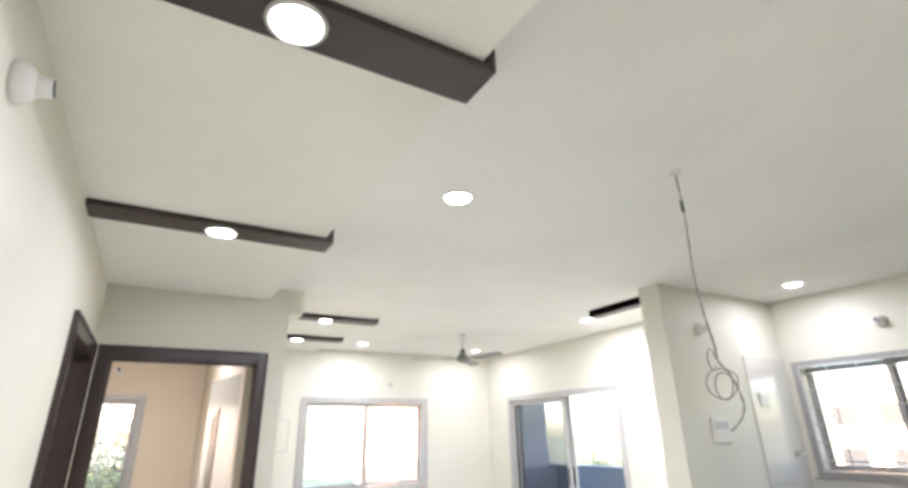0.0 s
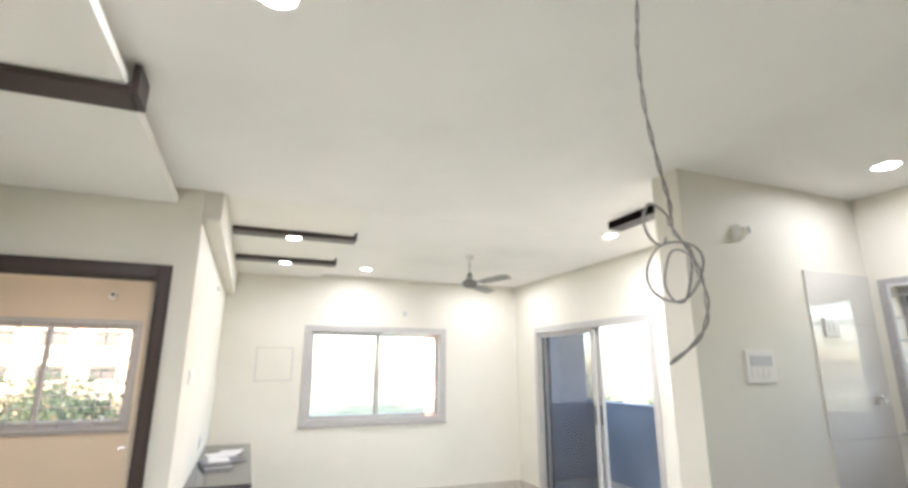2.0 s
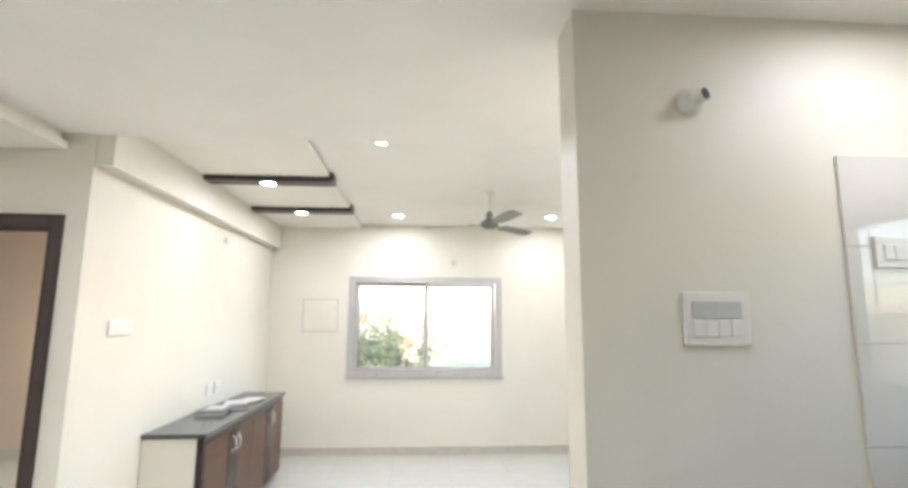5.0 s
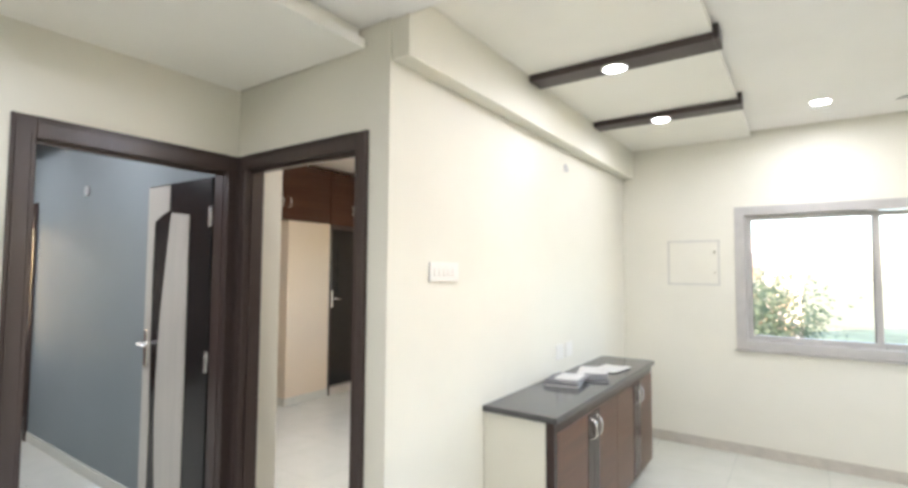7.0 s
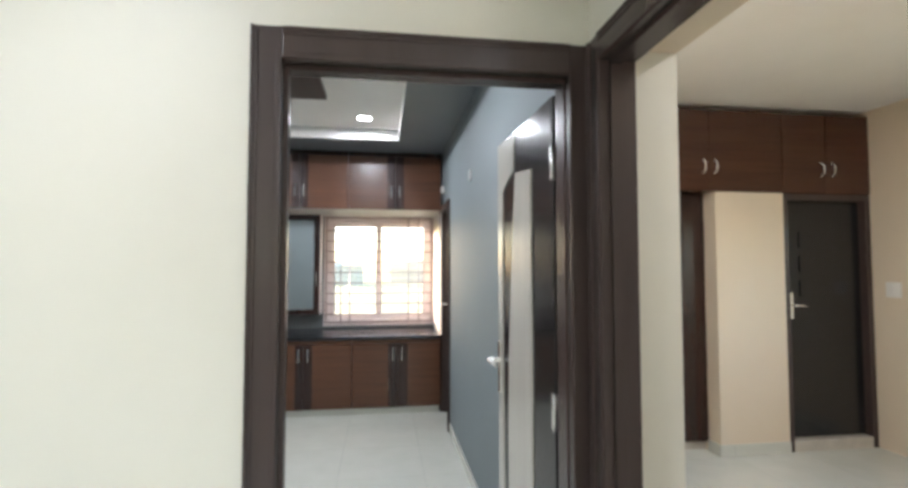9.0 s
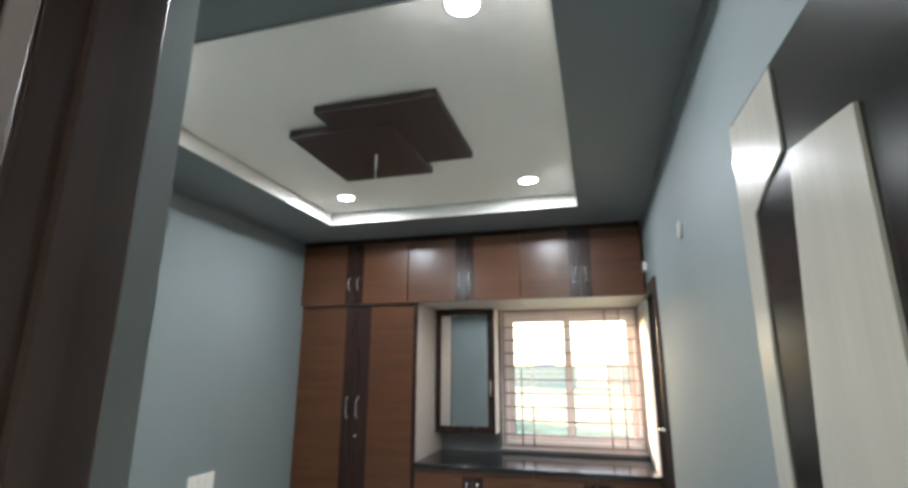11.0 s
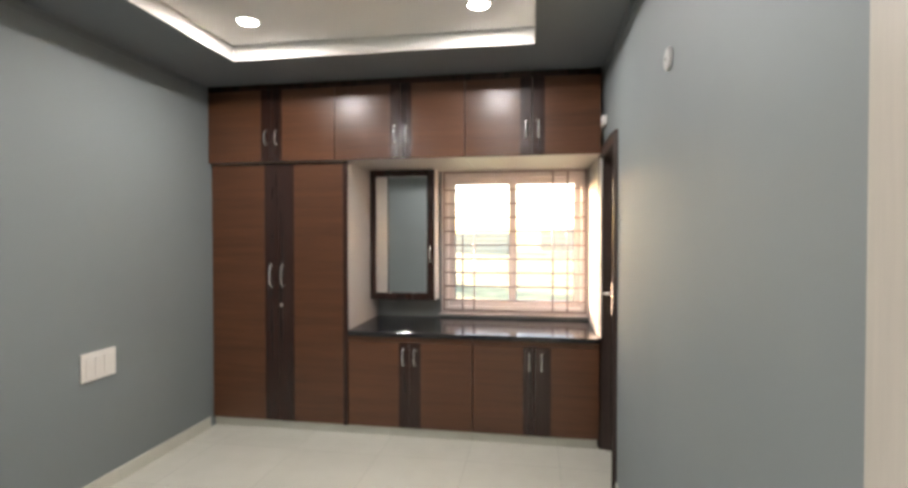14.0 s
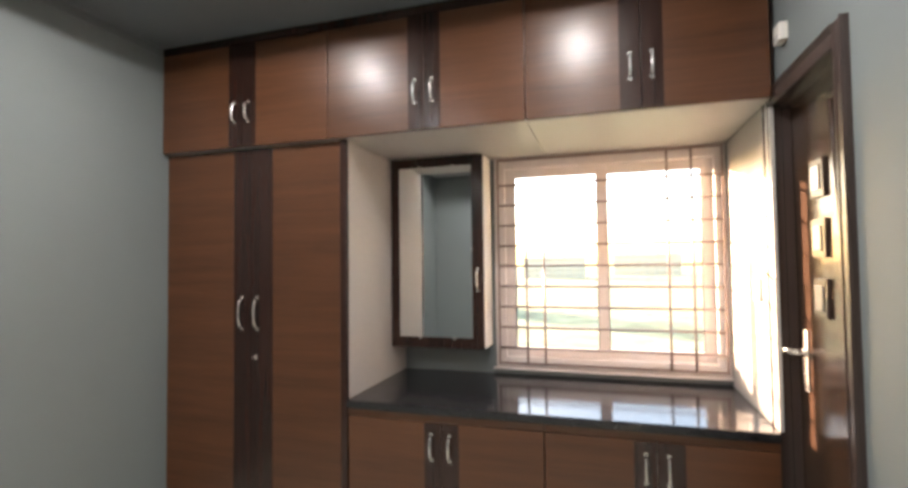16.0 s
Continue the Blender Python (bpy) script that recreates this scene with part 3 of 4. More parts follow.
grille("y", -1.58, 0.04, 0.92, 2.03, 7.275, [1.02 + 0.125 * k for k in range(8)], [(u, 0.93, 2.02) for u in (-1.3, -1.0, -0.55, -0.25)], 0.006, GREYPVC, "grey bar grille in the room window")
sliding_window("window_4", "x", 1.275, 2.545, 1.215, 2.055, XK, -1, 0.045, 1.92, ALU_DARK, 0.038, "two-pane kitchen window in a dark grey surround", 0.07)
grille("x", 1.32, 2.50, 1.25, 2.02, XK - 0.012, [1.33 + 0.125 * k for k in range(6)], [(u, 1.26, 2.01) for u in (1.5, 1.7, 2.1, 2.3)], 0.005, GREYPVC, "grey bar grille in the kitchen window")

# balcony sliding door
sd = tagged(new("door_4"), "aluminium sliding balcony door with tinted glass, half open", kind="structure")
ORIGIN[sd.name] = (0, 0, 0)
y0, y1, zt = 4.545, 6.72, 2.07
part("door_frame", boxes_bm(((XE - 0.014, y0, 0), (XE + 0.13, y0 + 0.07, zt)), ((XE - 0.014, y1 - 0.07, 0), (XE + 0.13, y1, zt)), ((XE - 0.014, y0 + 0.07, zt - 0.075), (XE + 0.13, y1 - 0.07, zt)), bevel=0.004), ALU, sd)
part("track", boxes_bm(((XE, y0 + 0.07, 0), (XE + 0.12, y1 - 0.07, 0.022)), ((XE + 0.03, y0 + 0.07, 0.022), (XE + 0.036, y1 - 0.07, 0.034)), ((XE + 0.08, y0 + 0.07, 0.022), (XE + 0.086, y1 - 0.07, 0.034))), ALU, sd)
for a, b, d in ((5.50, 6.65, 0.02), (5.46, 6.59, 0.07)):
    s = part("sash", boxes_bm(((XE + d, a, 0.035), (XE + d + 0.032, a + 0.055, zt - 0.08)), ((XE + d, b - 0.055, 0.035), (XE + d + 0.032, b, zt - 0.08)), ((XE + d, a + 0.055, 0.035), (XE + d + 0.032, b - 0.055, 0.10)), ((XE + d, a + 0.055, zt - 0.13), (XE + d + 0.032, b - 0.055, zt - 0.08)), bevel=0.003), ALU, sd)
    g = part("pane", box_bm((XE + d + 0.012, a + 0.055, 0.10), (XE + d + 0.018, b - 0.055, zt - 0.13)), GLASS_TINT, s)
    g.visible_shadow = False
    part("seal", boxes_bm(((XE + d + 0.004, a + 0.055, 0.10), (XE + d + 0.028, a + 0.066, zt - 0.13)), ((XE + d + 0.004, b - 0.066, 0.10), (XE + d + 0.028, b - 0.055, zt - 0.13))), RUBBER, s)
    part("pull", box_bm((XE + d - 0.008, a + 0.015, 0.95), (XE + d, a + 0.040, 1.15), 0.003), STEEL_DARK, s)

# balcony
structure("balcony_floor", box_bm((4.95, 2.6, -0.14), (6.35, 8.2, -0.03)), FLOOR, "tiled balcony floor")
structure("balcony_parapet", boxes_bm(((6.2, 2.6, -0.03), (6.33, 8.2, 1.03)), ((6.17, 2.6, 1.03), (6.36, 8.2, 1.06)), bevel=0.004), BALC, "blue-grey painted balcony parapet")
structure("balcony_end_wall", box_bm((4.95, 7.45, -0.03), (6.2, 7.6, 1.03)), BALC, "blue-grey painted balcony side parapet")
structure("balcony_pier", box_bm((5.72, 7.62, -0.03), (6.2, 7.9, 2.8)), PIER, "blue-grey painted balcony pier")
structure("balcony_soffit", box_bm((4.95, 2.6, 2.8), (6.4, 8.2, 2.95)), WHITE, "white balcony soffit")

# ---- ceiling strips, lights, fan, cable ----
def wood_strip(x0, x1, y0, y1, z0, z1, tip, label):
    """A veneered strip under a dropped panel, turned up at its free end."""
    t = thing("ceiling_strip", ((x0 + x1) / 2, (y0 + y1) / 2, z0), label, "ceiling strip", "dark ceiling strips")
    part("board", box_bm((x0, y0, z0), (x1, y1, z1), 0.003), STRIP_WOOD, t)
    a, b, c = tip
    part("end_block", box_bm((a, y0, z0 + 0.001), (b, y1, c), 0.003), STRIP_WOOD, t)


LBL = "dark veneered wooden strip under the dropped ceiling panel"
for ya, yb in ((1.18, 1.33), (2.565, 2.71), (-0.25, -0.10)):
    wood_strip(XA, 0.754, ya, yb, 2.438, 2.463, (0.7545, 0.777, 2.545), LBL)
for ya, yb in ((4.99, 5.14), (6.10, 6.25)):
    wood_strip(0.985, 1.950, ya, yb, 2.615, 2.654, (1.9505, 1.975, 2.69), LBL)
wood_strip(3.80, 3.93, 3.15, 3.93, 2.635, 2.699, (3.80, 3.93, 2.69), "dark veneered wooden strip under the living room ceiling")


def downlight(x, y, z, watts):
    t = thing("downlight", (x, y, z), "round white recessed LED downlight, switched on", "ceiling light", "LED downlights")
    part("trim_ring", lathe_bm([(0.056, -0.003), (0.059, -0.010), (0.067, -0.008), (0.070, -0.0015), (0.069, -0.0005), (0.056, -0.0005)], (x, y, z), "z", 24), PVC, t)
    part("led_face", lathe_bm([(0.0555, -0.004), (0.0555, -0.002)], (x, y, z), "z", 24), LED, t, "glowing LED face")
    downlight_lamp(x, y, z, watts)


for x, y in ((2.41, 4.26), (4.09, 4.26), (2.41, 6.64), (4.13, 6.58)):
    downlight(x, y, 2.70, HALL_W * (0.80 if y > 6 else 1.65))
for x, y in ((1.46, 5.065), (1.46, 6.175)):
    downlight(x, y, 2.615, HALL_W * 0.40)
for x, y in ((0.29, 2.64), (0.29, 1.255)):
    downlight(x, y, 2.438, HALL_W * 0.08)
downlight(1.18, 2.06, 2.56, HALL_W * 1.75)
# unseen downlight added behind the camera to brighten the dining side
downlight(1.18, -0.6, 2.56, HALL_W * 2.0)
downlight(4.12, 2.17, 2.56, HALL_W * 0.38)
downlight(4.05, 3.5, 2.70, HALL_W * 1.5)
for x in (-3.03, -1.32):
    for y in (1.81, 3.14):
        downlight(x, y, TC, BED_W)
# two unseen downlights, added out of view to brighten the second room
downlight(-0.9, 4.55, 2.76, HALL_W * 2.2)
downlight(0.1, 5.2, 2.76, HALL_W * 2.0)

# stepped dark plates in the tray ceiling with the fan hook
plates = thing("ceiling_plates", (-2.2, 2.47, 2.66), "two overlapping dark plates on the tray ceiling", "ceiling decor")
part("plate", box_bm((-2.50, 2.28, 2.672), (-1.80, 2.89, 2.711), 0.003), STRIP_WOOD, plates)
part("plate", box_bm((-2.63, 2.03, 2.660), (-1.98, 2.61, 2.700), 0.003), STRIP_WOOD, plates)
hook = thing("fan_hook", (-2.28, 2.39, 2.56), "white fan down-pipe with a loose wire", "fan hook")
part("pipe", tube_bm([(-2.28, 2.39, 2.655), (-2.28, 2.39, 2.575)], 0.008, 10), PVC, hook)
part("loose_wire", tube_bm([(-2.28, 2.39, 2.577), (-2.283, 2.388, 2.55), (-2.295, 2.38, 2.53), (-2.31, 2.378, 2.525)], 0.003, 6), PVC, hook)

fx, fy, fz = 3.29, 5.56, 2.405
fan = thing("ceiling_fan", (fx, fy, fz), "brown three-blade ceiling fan at rest", "ceiling fan")
part("canopy", lathe_bm([(0.012, -0.05), (0.040, -0.012), (0.044, 0.0)], (fx, fy, 2.70), "z", 20), PVC, fan, "white ceiling canopy")
part("down_rod", tube_bm([(fx, fy, 2.64), (fx, fy, fz + 0.06)], 0.009, 10), PVC, fan)
part("motor", lathe_bm([(0.022, 0.065), (0.035, 0.05), (0.065, 0.035), (0.082, 0.012), (0.078, -0.014), (0.05, -0.034), (0.012, -0.042)], (fx, fy, fz), "z", 28), FAN, fan)
part("rod_cup", lathe_bm([(0.018, 0.12), (0.034, 0.08), (0.034, 0.07)], (fx, fy, fz), "z", 16), FAN, fan)
for ang in (163, 43, -77):
    r = Matrix.Rotation(radians(ang), 4, "Z")
    bm = bmesh.new()
    n = 12
    rows_v = []
    for k in range(n + 1):
        s = k / n
        x, wd = 0.17 + 0.45 * s, 0.052 + 0.016 * math.sin(s * 2.2) - (0.03 * max(0, s - 0.93) / 0.07)
        rows_v.append([bm.verts.new((x, j * wd, -0.004 - j * 0.010 + (0.002 if q else -0.002))) for q in (0, 1) for j in (-1, -0.33, 0.33, 1)])
    for a, b in zip(rows_v, rows_v[1:]):
        for j in range(3):
            bm.faces.new((a[j], a[j + 1], b[j + 1], b[j]))
            bm.faces.new((a[4 + j], b[4 + j], b[5 + j], a[5 + j]))
        bm.faces.new((a[0], b[0], b[4], a[4]))
        bm.faces.new((a[3], a[7], b[7], b[3]))
    bm.faces.new(rows_v[0][:4] + rows_v[0][7:3:-1])
    bm.faces.new(rows_v[-1][:4] + rows_v[-1][7:3:-1])
    bm.transform(Matrix.Translation((fx, fy, fz)) @ r)
    blade = part("blade", bm, FAN, fan)
    arm = box_bm((0.08, -0.016, -0.004), (0.20, 0.016, 0.002), 0.002)
    arm.transform(Matrix.Translation((fx, fy, fz)) @ r)
    part("blade_arm", arm, FAN, blade)


def smooth_line(pts, steps=6):
    out, n = [], len(pts)
    p = [Vector(q) for q in pts]
    for i in range(n - 1):
        a, b, c, d = p[max(i - 1, 0)], p[i], p[i + 1], p[min(i + 2, n - 1)]
        for k in range(steps):
            t = k / steps
            out.append(0.5 * (2 * b + (c - a) * t + (2 * a - 5 * b + 4 * c - d) * t * t + (3 * b - a - 3 * c + d) * t ** 3))
    return out + [p[-1]]


cable = thing("hanging_cable", (1.86, 1.45, 2.56), "grey electric cable hanging in loops from the ceiling", "cable")
drop = smooth_line([(1.858, 1.45, 2.562), (1.866, 1.45, 2.40), (1.858, 1.45, 2.26), (1.848, 1.45, 2.15), (1.852, 1.45, 2.03), (1.872, 1.45, 1.92), (1.888, 1.45, 1.85), (1.887, 1.448, 1.80),
                    (1.884, 1.41, 1.745), (1.866, 1.375, 1.66), (1.850, 1.38, 1.605), (1.803, 1.40, 1.562)], 10)
for phase in (0.0, math.pi):
    part("strand", tube_bm([p + Vector((math.cos(k * 0.55 + phase), math.sin(k * 0.55 + phase), 0)) * 0.0026 for k, p in enumerate(drop)], 0.0019, 6), WIRE, cable)
for cx, cy, cz, ax, ay, az, n in ((1.850, 1.447, 1.806, 0.040, 0.012, 0.037, 25), (1.872, 1.440, 1.722, 0.012, -0.052, 0.052, 28), (1.878, 1.438, 1.714, -0.010, -0.040, 0.046, 28)):
    ring = [k * math.tau / 27 for k in range(n)]
    part("loop", tube_bm([(cx + ax * math.cos(a) + 0.003 * math.sin(3 * a), cy + ay * math.cos(a), cz + az * math.sin(a) + 0.003 * math.sin(2 * a + cx)) for a in ring], 0.0021, 7), WIRE, cable)
part("joint_sleeve", tube_bm([(1.862, 1.45, 2.435), (1.862, 1.45, 2.385)], 0.007, 8), BLACKPVC, cable)
part("ceiling_rose", lathe_bm([(0.020, -0.012), (0.026, -0.004), (0.026, 0.0)], (1.858, 1.45, 2.56), "z", 16), PVC, cable)


# ---- wall fittings ----
def switch_plate(axis, u0, u1, z0, z1, w, out, rows, label, category="switch plate"):
    """A modular plate; rows: for each row the number of rockers."""
    t = thing("switch_plate", ((w, (u0 + u1) / 2, z0) if axis == "x" else ((u0 + u1) / 2, w, z0)), label, category)

    def at(u, d, z):
        return (w + out * d, u, z) if axis == "x" else (u, w + out * d, z)
    part("plate", box_bm(at(u0, 0, z0), at(u1, 0.012, z1), 0.005), PVC, t)
    hh = (z1 - z0 - 0.05) / len(rows)
    for i, n in enumerate(rows):
        za = z0 + 0.025 + i * hh
        wd = (u1 - u0 - 0.05) / n
        for k in range(n):
            part("rocker", box_bm(at(u0 + 0.025 + k * wd + 0.0015, 0.010, za + 0.002), at(u0 + 0.025 + (k + 1) * wd - 0.0015, 0.016, za + hh - 0.002), 0.002), GREYPVC if n == 1 else PVC, t)
    return t


switch_plate("y", 3.470, 3.676, 1.482, 1.642, YP, -1, [4, 1], "white modular switch plate on the cream partition")
switch_plate("x", 4.173, 4.400, 1.452, 1.541, XW, 1, [5], "white modular switch plate on the cream wall")
switch_plate("x", 5.60, 5.72, 0.90, 1.0, XW, 1, [2], "white socket plate above the sideboard", "socket")
switch_plate("x", 5.76, 5.88, 0.90, 1.0, XW, 1, [2], "white socket plate above the sideboard", "socket")
switch_plate("y", -2.977, -2.747, 0.662, 0.822, BYS, 1, [3], "cream modular switch plate on the blue-grey wall")
switch_plate("y", 4.093, 4.212, 1.72, 1.82, YP - 0.011, -1, [2], "white switch plate on the kitchen tiles")
switch_plate("y", -2.32, -2.2, 1.22, 1.34, 7.3, -1, [2], "white switch plate on the peach wall")


def lamp_holder(p, axis, out, turn, label):
    """A batten lamp holder: round base on the wall and a slanting socket."""
    t = thing("lamp_holder", p, label, "lamp holder", "batten lamp holders")
    x, y, z = p
    d = Vector((out, 0, 0)) if axis == "x" else Vector((0, out, 0))
    side = Vector((0, turn, 0)) if axis == "x" else Vector((turn, 0, 0))
    part("base", lathe_bm([(0.046, 0.0), (0.046, out * 0.012), (0.036, out * 0.030), (0.020, out * 0.040)], p, axis, 24), PVC, t)
    a = Vector(p) + d * 0.024
    dirv = (d * 0.9 + side * 0.42 + Vector((0, 0, 0.12))).normalized()
    s = part("socket", tube_bm([a, a + dirv * 0.02, a + dirv * 0.040], [0.026, 0.022, 0.021], 18), PVC, t)
    part("socket_mouth", tube_bm([a + dirv * 0.0402, a + dirv * 0.043], 0.019, 16), BLACKPVC, s, "dark open socket mouth")


lamp_holder((3.540, YP, 2.25), "y", -1, 1, "white batten lamp holder on the cream partition")
lamp_holder((XA, 1.511, 2.27), "x", 1, 0.2, "white batten lamp holder on the cream wall")
lamp_holder((XK, 1.876, 2.27), "x", -1, 0.2, "white batten lamp holder above the kitchen window")
lamp_holder((-0.25, 7.3, 2.32), "y", -1, 0.2, "white batten lamp holder on the peach wall")

cap = thing("junction_cover", (-2.215, BYN, 2.095), "small grey round wall cap on the blue-grey wall", "junction cover")
part("disc", lathe_bm([(0.04, 0), (0.04, -0.008), (0.034, -0.013)], (-2.215, BYN, 2.095), "y", 22), GREYPVC, cap)
part("screw", lathe_bm([(0.005, -0.012), (0.005, -0.015)], (-2.215, BYN, 2.095), "y", 10), CHROME, cap)
bell = thing("wall_box", (-3.765, BYN, 2.20), "small white box on the wall above the door", "wall box")
part("case", box_bm((-3.80, BYN - 0.03, 2.20), (-3.73, BYN, 2.265), 0.005), PVC, bell)
part("grille_slot", box_bm((-3.79, BYN - 0.032, 2.215), (-3.74, BYN - 0.0298, 2.222)), GREYPVC, bell)

db = thing("distribution_board", (1.485, YN, 1.39), "flush cream distribution board door on the wall", "electrical box")
part("frame", boxes_bm(((1.272, YN - 0.010, 1.391), (1.290, YN, 1.788)), ((1.679, YN - 0.010, 1.391), (1.697, YN, 1.788)), ((1.290, YN - 0.010, 1.391), (1.679, YN, 1.409)), ((1.290, YN - 0.010, 1.770), (1.679, YN, 1.788)), bevel=0.002), DBGREY, db)
dbd = part("door", box_bm((1.293, YN - 0.008, 1.412), (1.676, YN - 0.001, 1.767), 0.002), CREAM, db)
for zz in (1.50, 1.68):
    part("latch", lathe_bm([(0.010, YN - 0.0125), (0.010, YN - 0.008)], (1.655, 0, zz), "y", 12), CHROME, dbd)


def wall_point(p, axis, out, label):
    t = thing("wall_point", p, label, "wall outlet")
    x, y, z = p
    part("cover", lathe_bm([(0.030, 0), (0.030, out * 0.005), (0.022, out * 0.010)], p, axis, 18), GREYPVC, t)
    part("wire_tail", tube_bm([(x, y, z)] + ([(x + out * 0.02, y, z - 0.01), (x + out * 0.022, y, z - 0.035)] if axis == "x" else [(x, y + out * 0.02, z - 0.01), (x, y + out * 0.022, z - 0.035)]), 0.004, 6), GREYPVC, t)


wall_point((3.076, YN, 2.246), "y", -1, "small white wall point with a wire tail")
wall_point((XW, 5.79, 2.256), "x", 1, "small white wall point with a wire tail")
wall_point((XE, 4.15, 2.28), "x", -1, "small white wall point with a wire tail")
wall_point((XE, 3.95, 1.45), "x", -1, "small white wall point with a wire tail")


# ---- cabinets ----
def bow_handle(parent, p, length, out, upright=True, local=False):
    """A bowed bar handle on a face that looks along +x."""
    x, y, z = p
    pts = []
    for k in range(9):
        s = k / 8 - 0.5
        d = out * (0.004 + 0.026 * (1 - (2 * s) ** 4))
        pts.append((x + d, y, z + s * length) if upright else (x + d, y + s * length, z))
    bm = tube_bm(pts, 0.0062, 8)
    for q in (pts[0], pts[-1]):
        lathe_bm([(0.009, x), (0.009, x + out * 0.006)], (0, q[1], q[2]), "x", 10, bm)
    return part("handle", bm, CHROME, parent, "bowed steel handle")


def cabinet_door(cab, x, ya, yb, za, zb, band, handle_y, handle_z, hlen=0.10, thick=0.018, face=1):
    """A laminate door on the plane x with a dark band along one edge and a bowed handle on it."""
    d = part("door", box_bm((x - thick, ya + 0.0015, za + 0.0015), (x, yb - 0.0015, zb - 0.0015), 0.002), TEAK, cab)
    if band:
        part("dark_band", box_bm((x - 0.002, band[0], za + 0.003), (x + 0.003, band[1], zb - 0.003), 0.001), WENGE, d, "dark brown laminate band")
    bow_handle(d, (x + 0.003, handle_y, handle_z), hlen, 1)
    return d


FX = -3.90
WBL = BXW + 0.004      # backs of the fitted units
tall = thing("wardrobe", (-4.27, 1.515, 0.0), "tall brown two-door fitted wardrobe with dark centre band", "wardrobe")
part("body", boxes_bm(((WBL, BYS + 0.003, 0.068), (FX - 0.02, BYS + 0.02, 2.034)), ((WBL, 2.040, 0.068), (FX - 0.02, 2.058, 2.034)), ((WBL, BYS + 0.02, 0.068), (FX - 0.02, 2.040, 0.086)), ((WBL, BYS + 0.02, 2.016), (FX - 0.02, 2.040, 2.034)), ((WBL, BYS + 0.02, 0.086), (WBL + 0.008, 2.040, 2.016))), TEAK, tall)
part("side_panel", box_bm((WBL, 2.0585, 0.775), (FX - 0.021, 2.066, 2.034)), PLY_GREY, tall, "pale grey laminate side facing the alcove")
part("edge_post", box_bm((FX - 0.02, 2.036, 0.068), (FX + 0.006, 2.068, 2.034), 0.002), WENGE, tall)
cabinet_door(tall, FX, BYS + 0.004, 1.520, 0.072, 2.030, (1.410, 1.5185), 1.463, 1.18, 0.16)
d = cabinet_door(tall, FX, 1.520, 2.036, 0.072, 2.030, (1.5215, 1.645), 1.556, 1.18, 0.16)
lk = part("lock", lathe_bm([(0.012, FX + 0.003), (0.012, FX + 0.010)], (0, 1.548, 0.957), "x", 14), CHROME, d)
part("key", boxes_bm(((FX + 0.010, 1.546, 0.952), (FX + 0.035, 1.550, 0.962))), CHROME, lk)
structure("plinth_bedroom", box_bm((FX - 0.06, BYS, 0), (FX - 0.03, 3.87, 0.066)), FLOOR, "pale tile plinth under the fitted units")

LX = FX + 0.038      # the loft stands a little proud of the tall unit
for ya, yb, mid, b0, b1 in ((0.968, 1.985, 1.487, 1.405, 1.570), (1.988, 2.950, 2.487, 2.410, 2.566), (2.953, 3.880, 3.421, 3.338, 3.505)):
    loft = thing("loft_cabinet", (-4.27, (ya + yb) / 2, 2.036), "brown laminate loft cabinet under the ceiling", "cabinet", "loft cabinets")
    part("body", boxes_bm(((WBL, ya, 2.053), (LX - 0.02, ya + 0.016, 2.616)), ((WBL, yb - 0.016, 2.053), (LX - 0.02, yb, 2.616)), ((WBL, ya + 0.016, 2.600), (LX - 0.02, yb - 0.016, 2.616))), TEAK, loft)
    part("bottom", box_bm((WBL, ya, 2.036), (LX - 0.02, yb, 2.052)), PLY_GREY, loft, "pale laminate underside")
    part("top_rail", box_bm((LX - 0.018, ya, 2.575), (LX + 0.002, yb, 2.616), 0.002), WENGE, loft)
    cabinet_door(loft, LX, ya, mid, 2.036, 2.573, (b0, mid - 0.0015), mid - 0.042, 2.215, 0.10)
    cabinet_door(loft, LX, mid, yb, 2.036, 2.573, (mid + 0.0015, b1), mid + 0.042, 2.215, 0.10)

for ya, yb, mid, b0, b1 in ((2.070, 3.000, 2.538, 2.460, 2.622), (3.003, 3.880, 3.447, 3.360, 3.552)):
    low_c = thing("base_cabinet", (-4.27, (ya + yb) / 2, 0.0), "low brown two-door cabinet with dark centre band", "cabinet", "window base cabinets")
    part("body", boxes_bm(((WBL, ya, 0.068), (FX - 0.02, ya + 0.016, 0.742)), ((WBL, yb - 0.016, 0.068), (FX - 0.02, yb, 0.742)), ((WBL, ya + 0.016, 0.068), (FX - 0.02, yb - 0.016, 0.084)), ((WBL, ya + 0.016, 0.726), (FX - 0.02, yb - 0.016, 0.742))), TEAK, low_c)
    part("top_rail", box_bm((FX - 0.018, ya, 0.705), (FX, yb, 0.741), 0.002), TEAK, low_c)
    cabinet_door(low_c, FX, ya, mid, 0.072, 0.703, (b0, mid - 0.0015), mid - 0.043, 0.595, 0.11)
    cabinet_door(low_c, FX, mid, yb, 0.072, 0.703, (mid + 0.0015, b1), mid + 0.043, 0.595, 0.11)
wc = thing("window_counter", (-4.27, 2.97, 0.744), "polished black granite counter under the bedroom window", "counter")
part("slab", box_bm((WBL, 2.070, 0.744), (FX + 0.004, 3.880, 0.775), 0.003), BLACKSTONE, wc)
part("nosing", box_bm((FX + 0.0045, 2.070, 0.740), (FX + 0.016, 3.880, 0.775), 0.005), BLACKSTONE, wc, "rounded granite front edge")
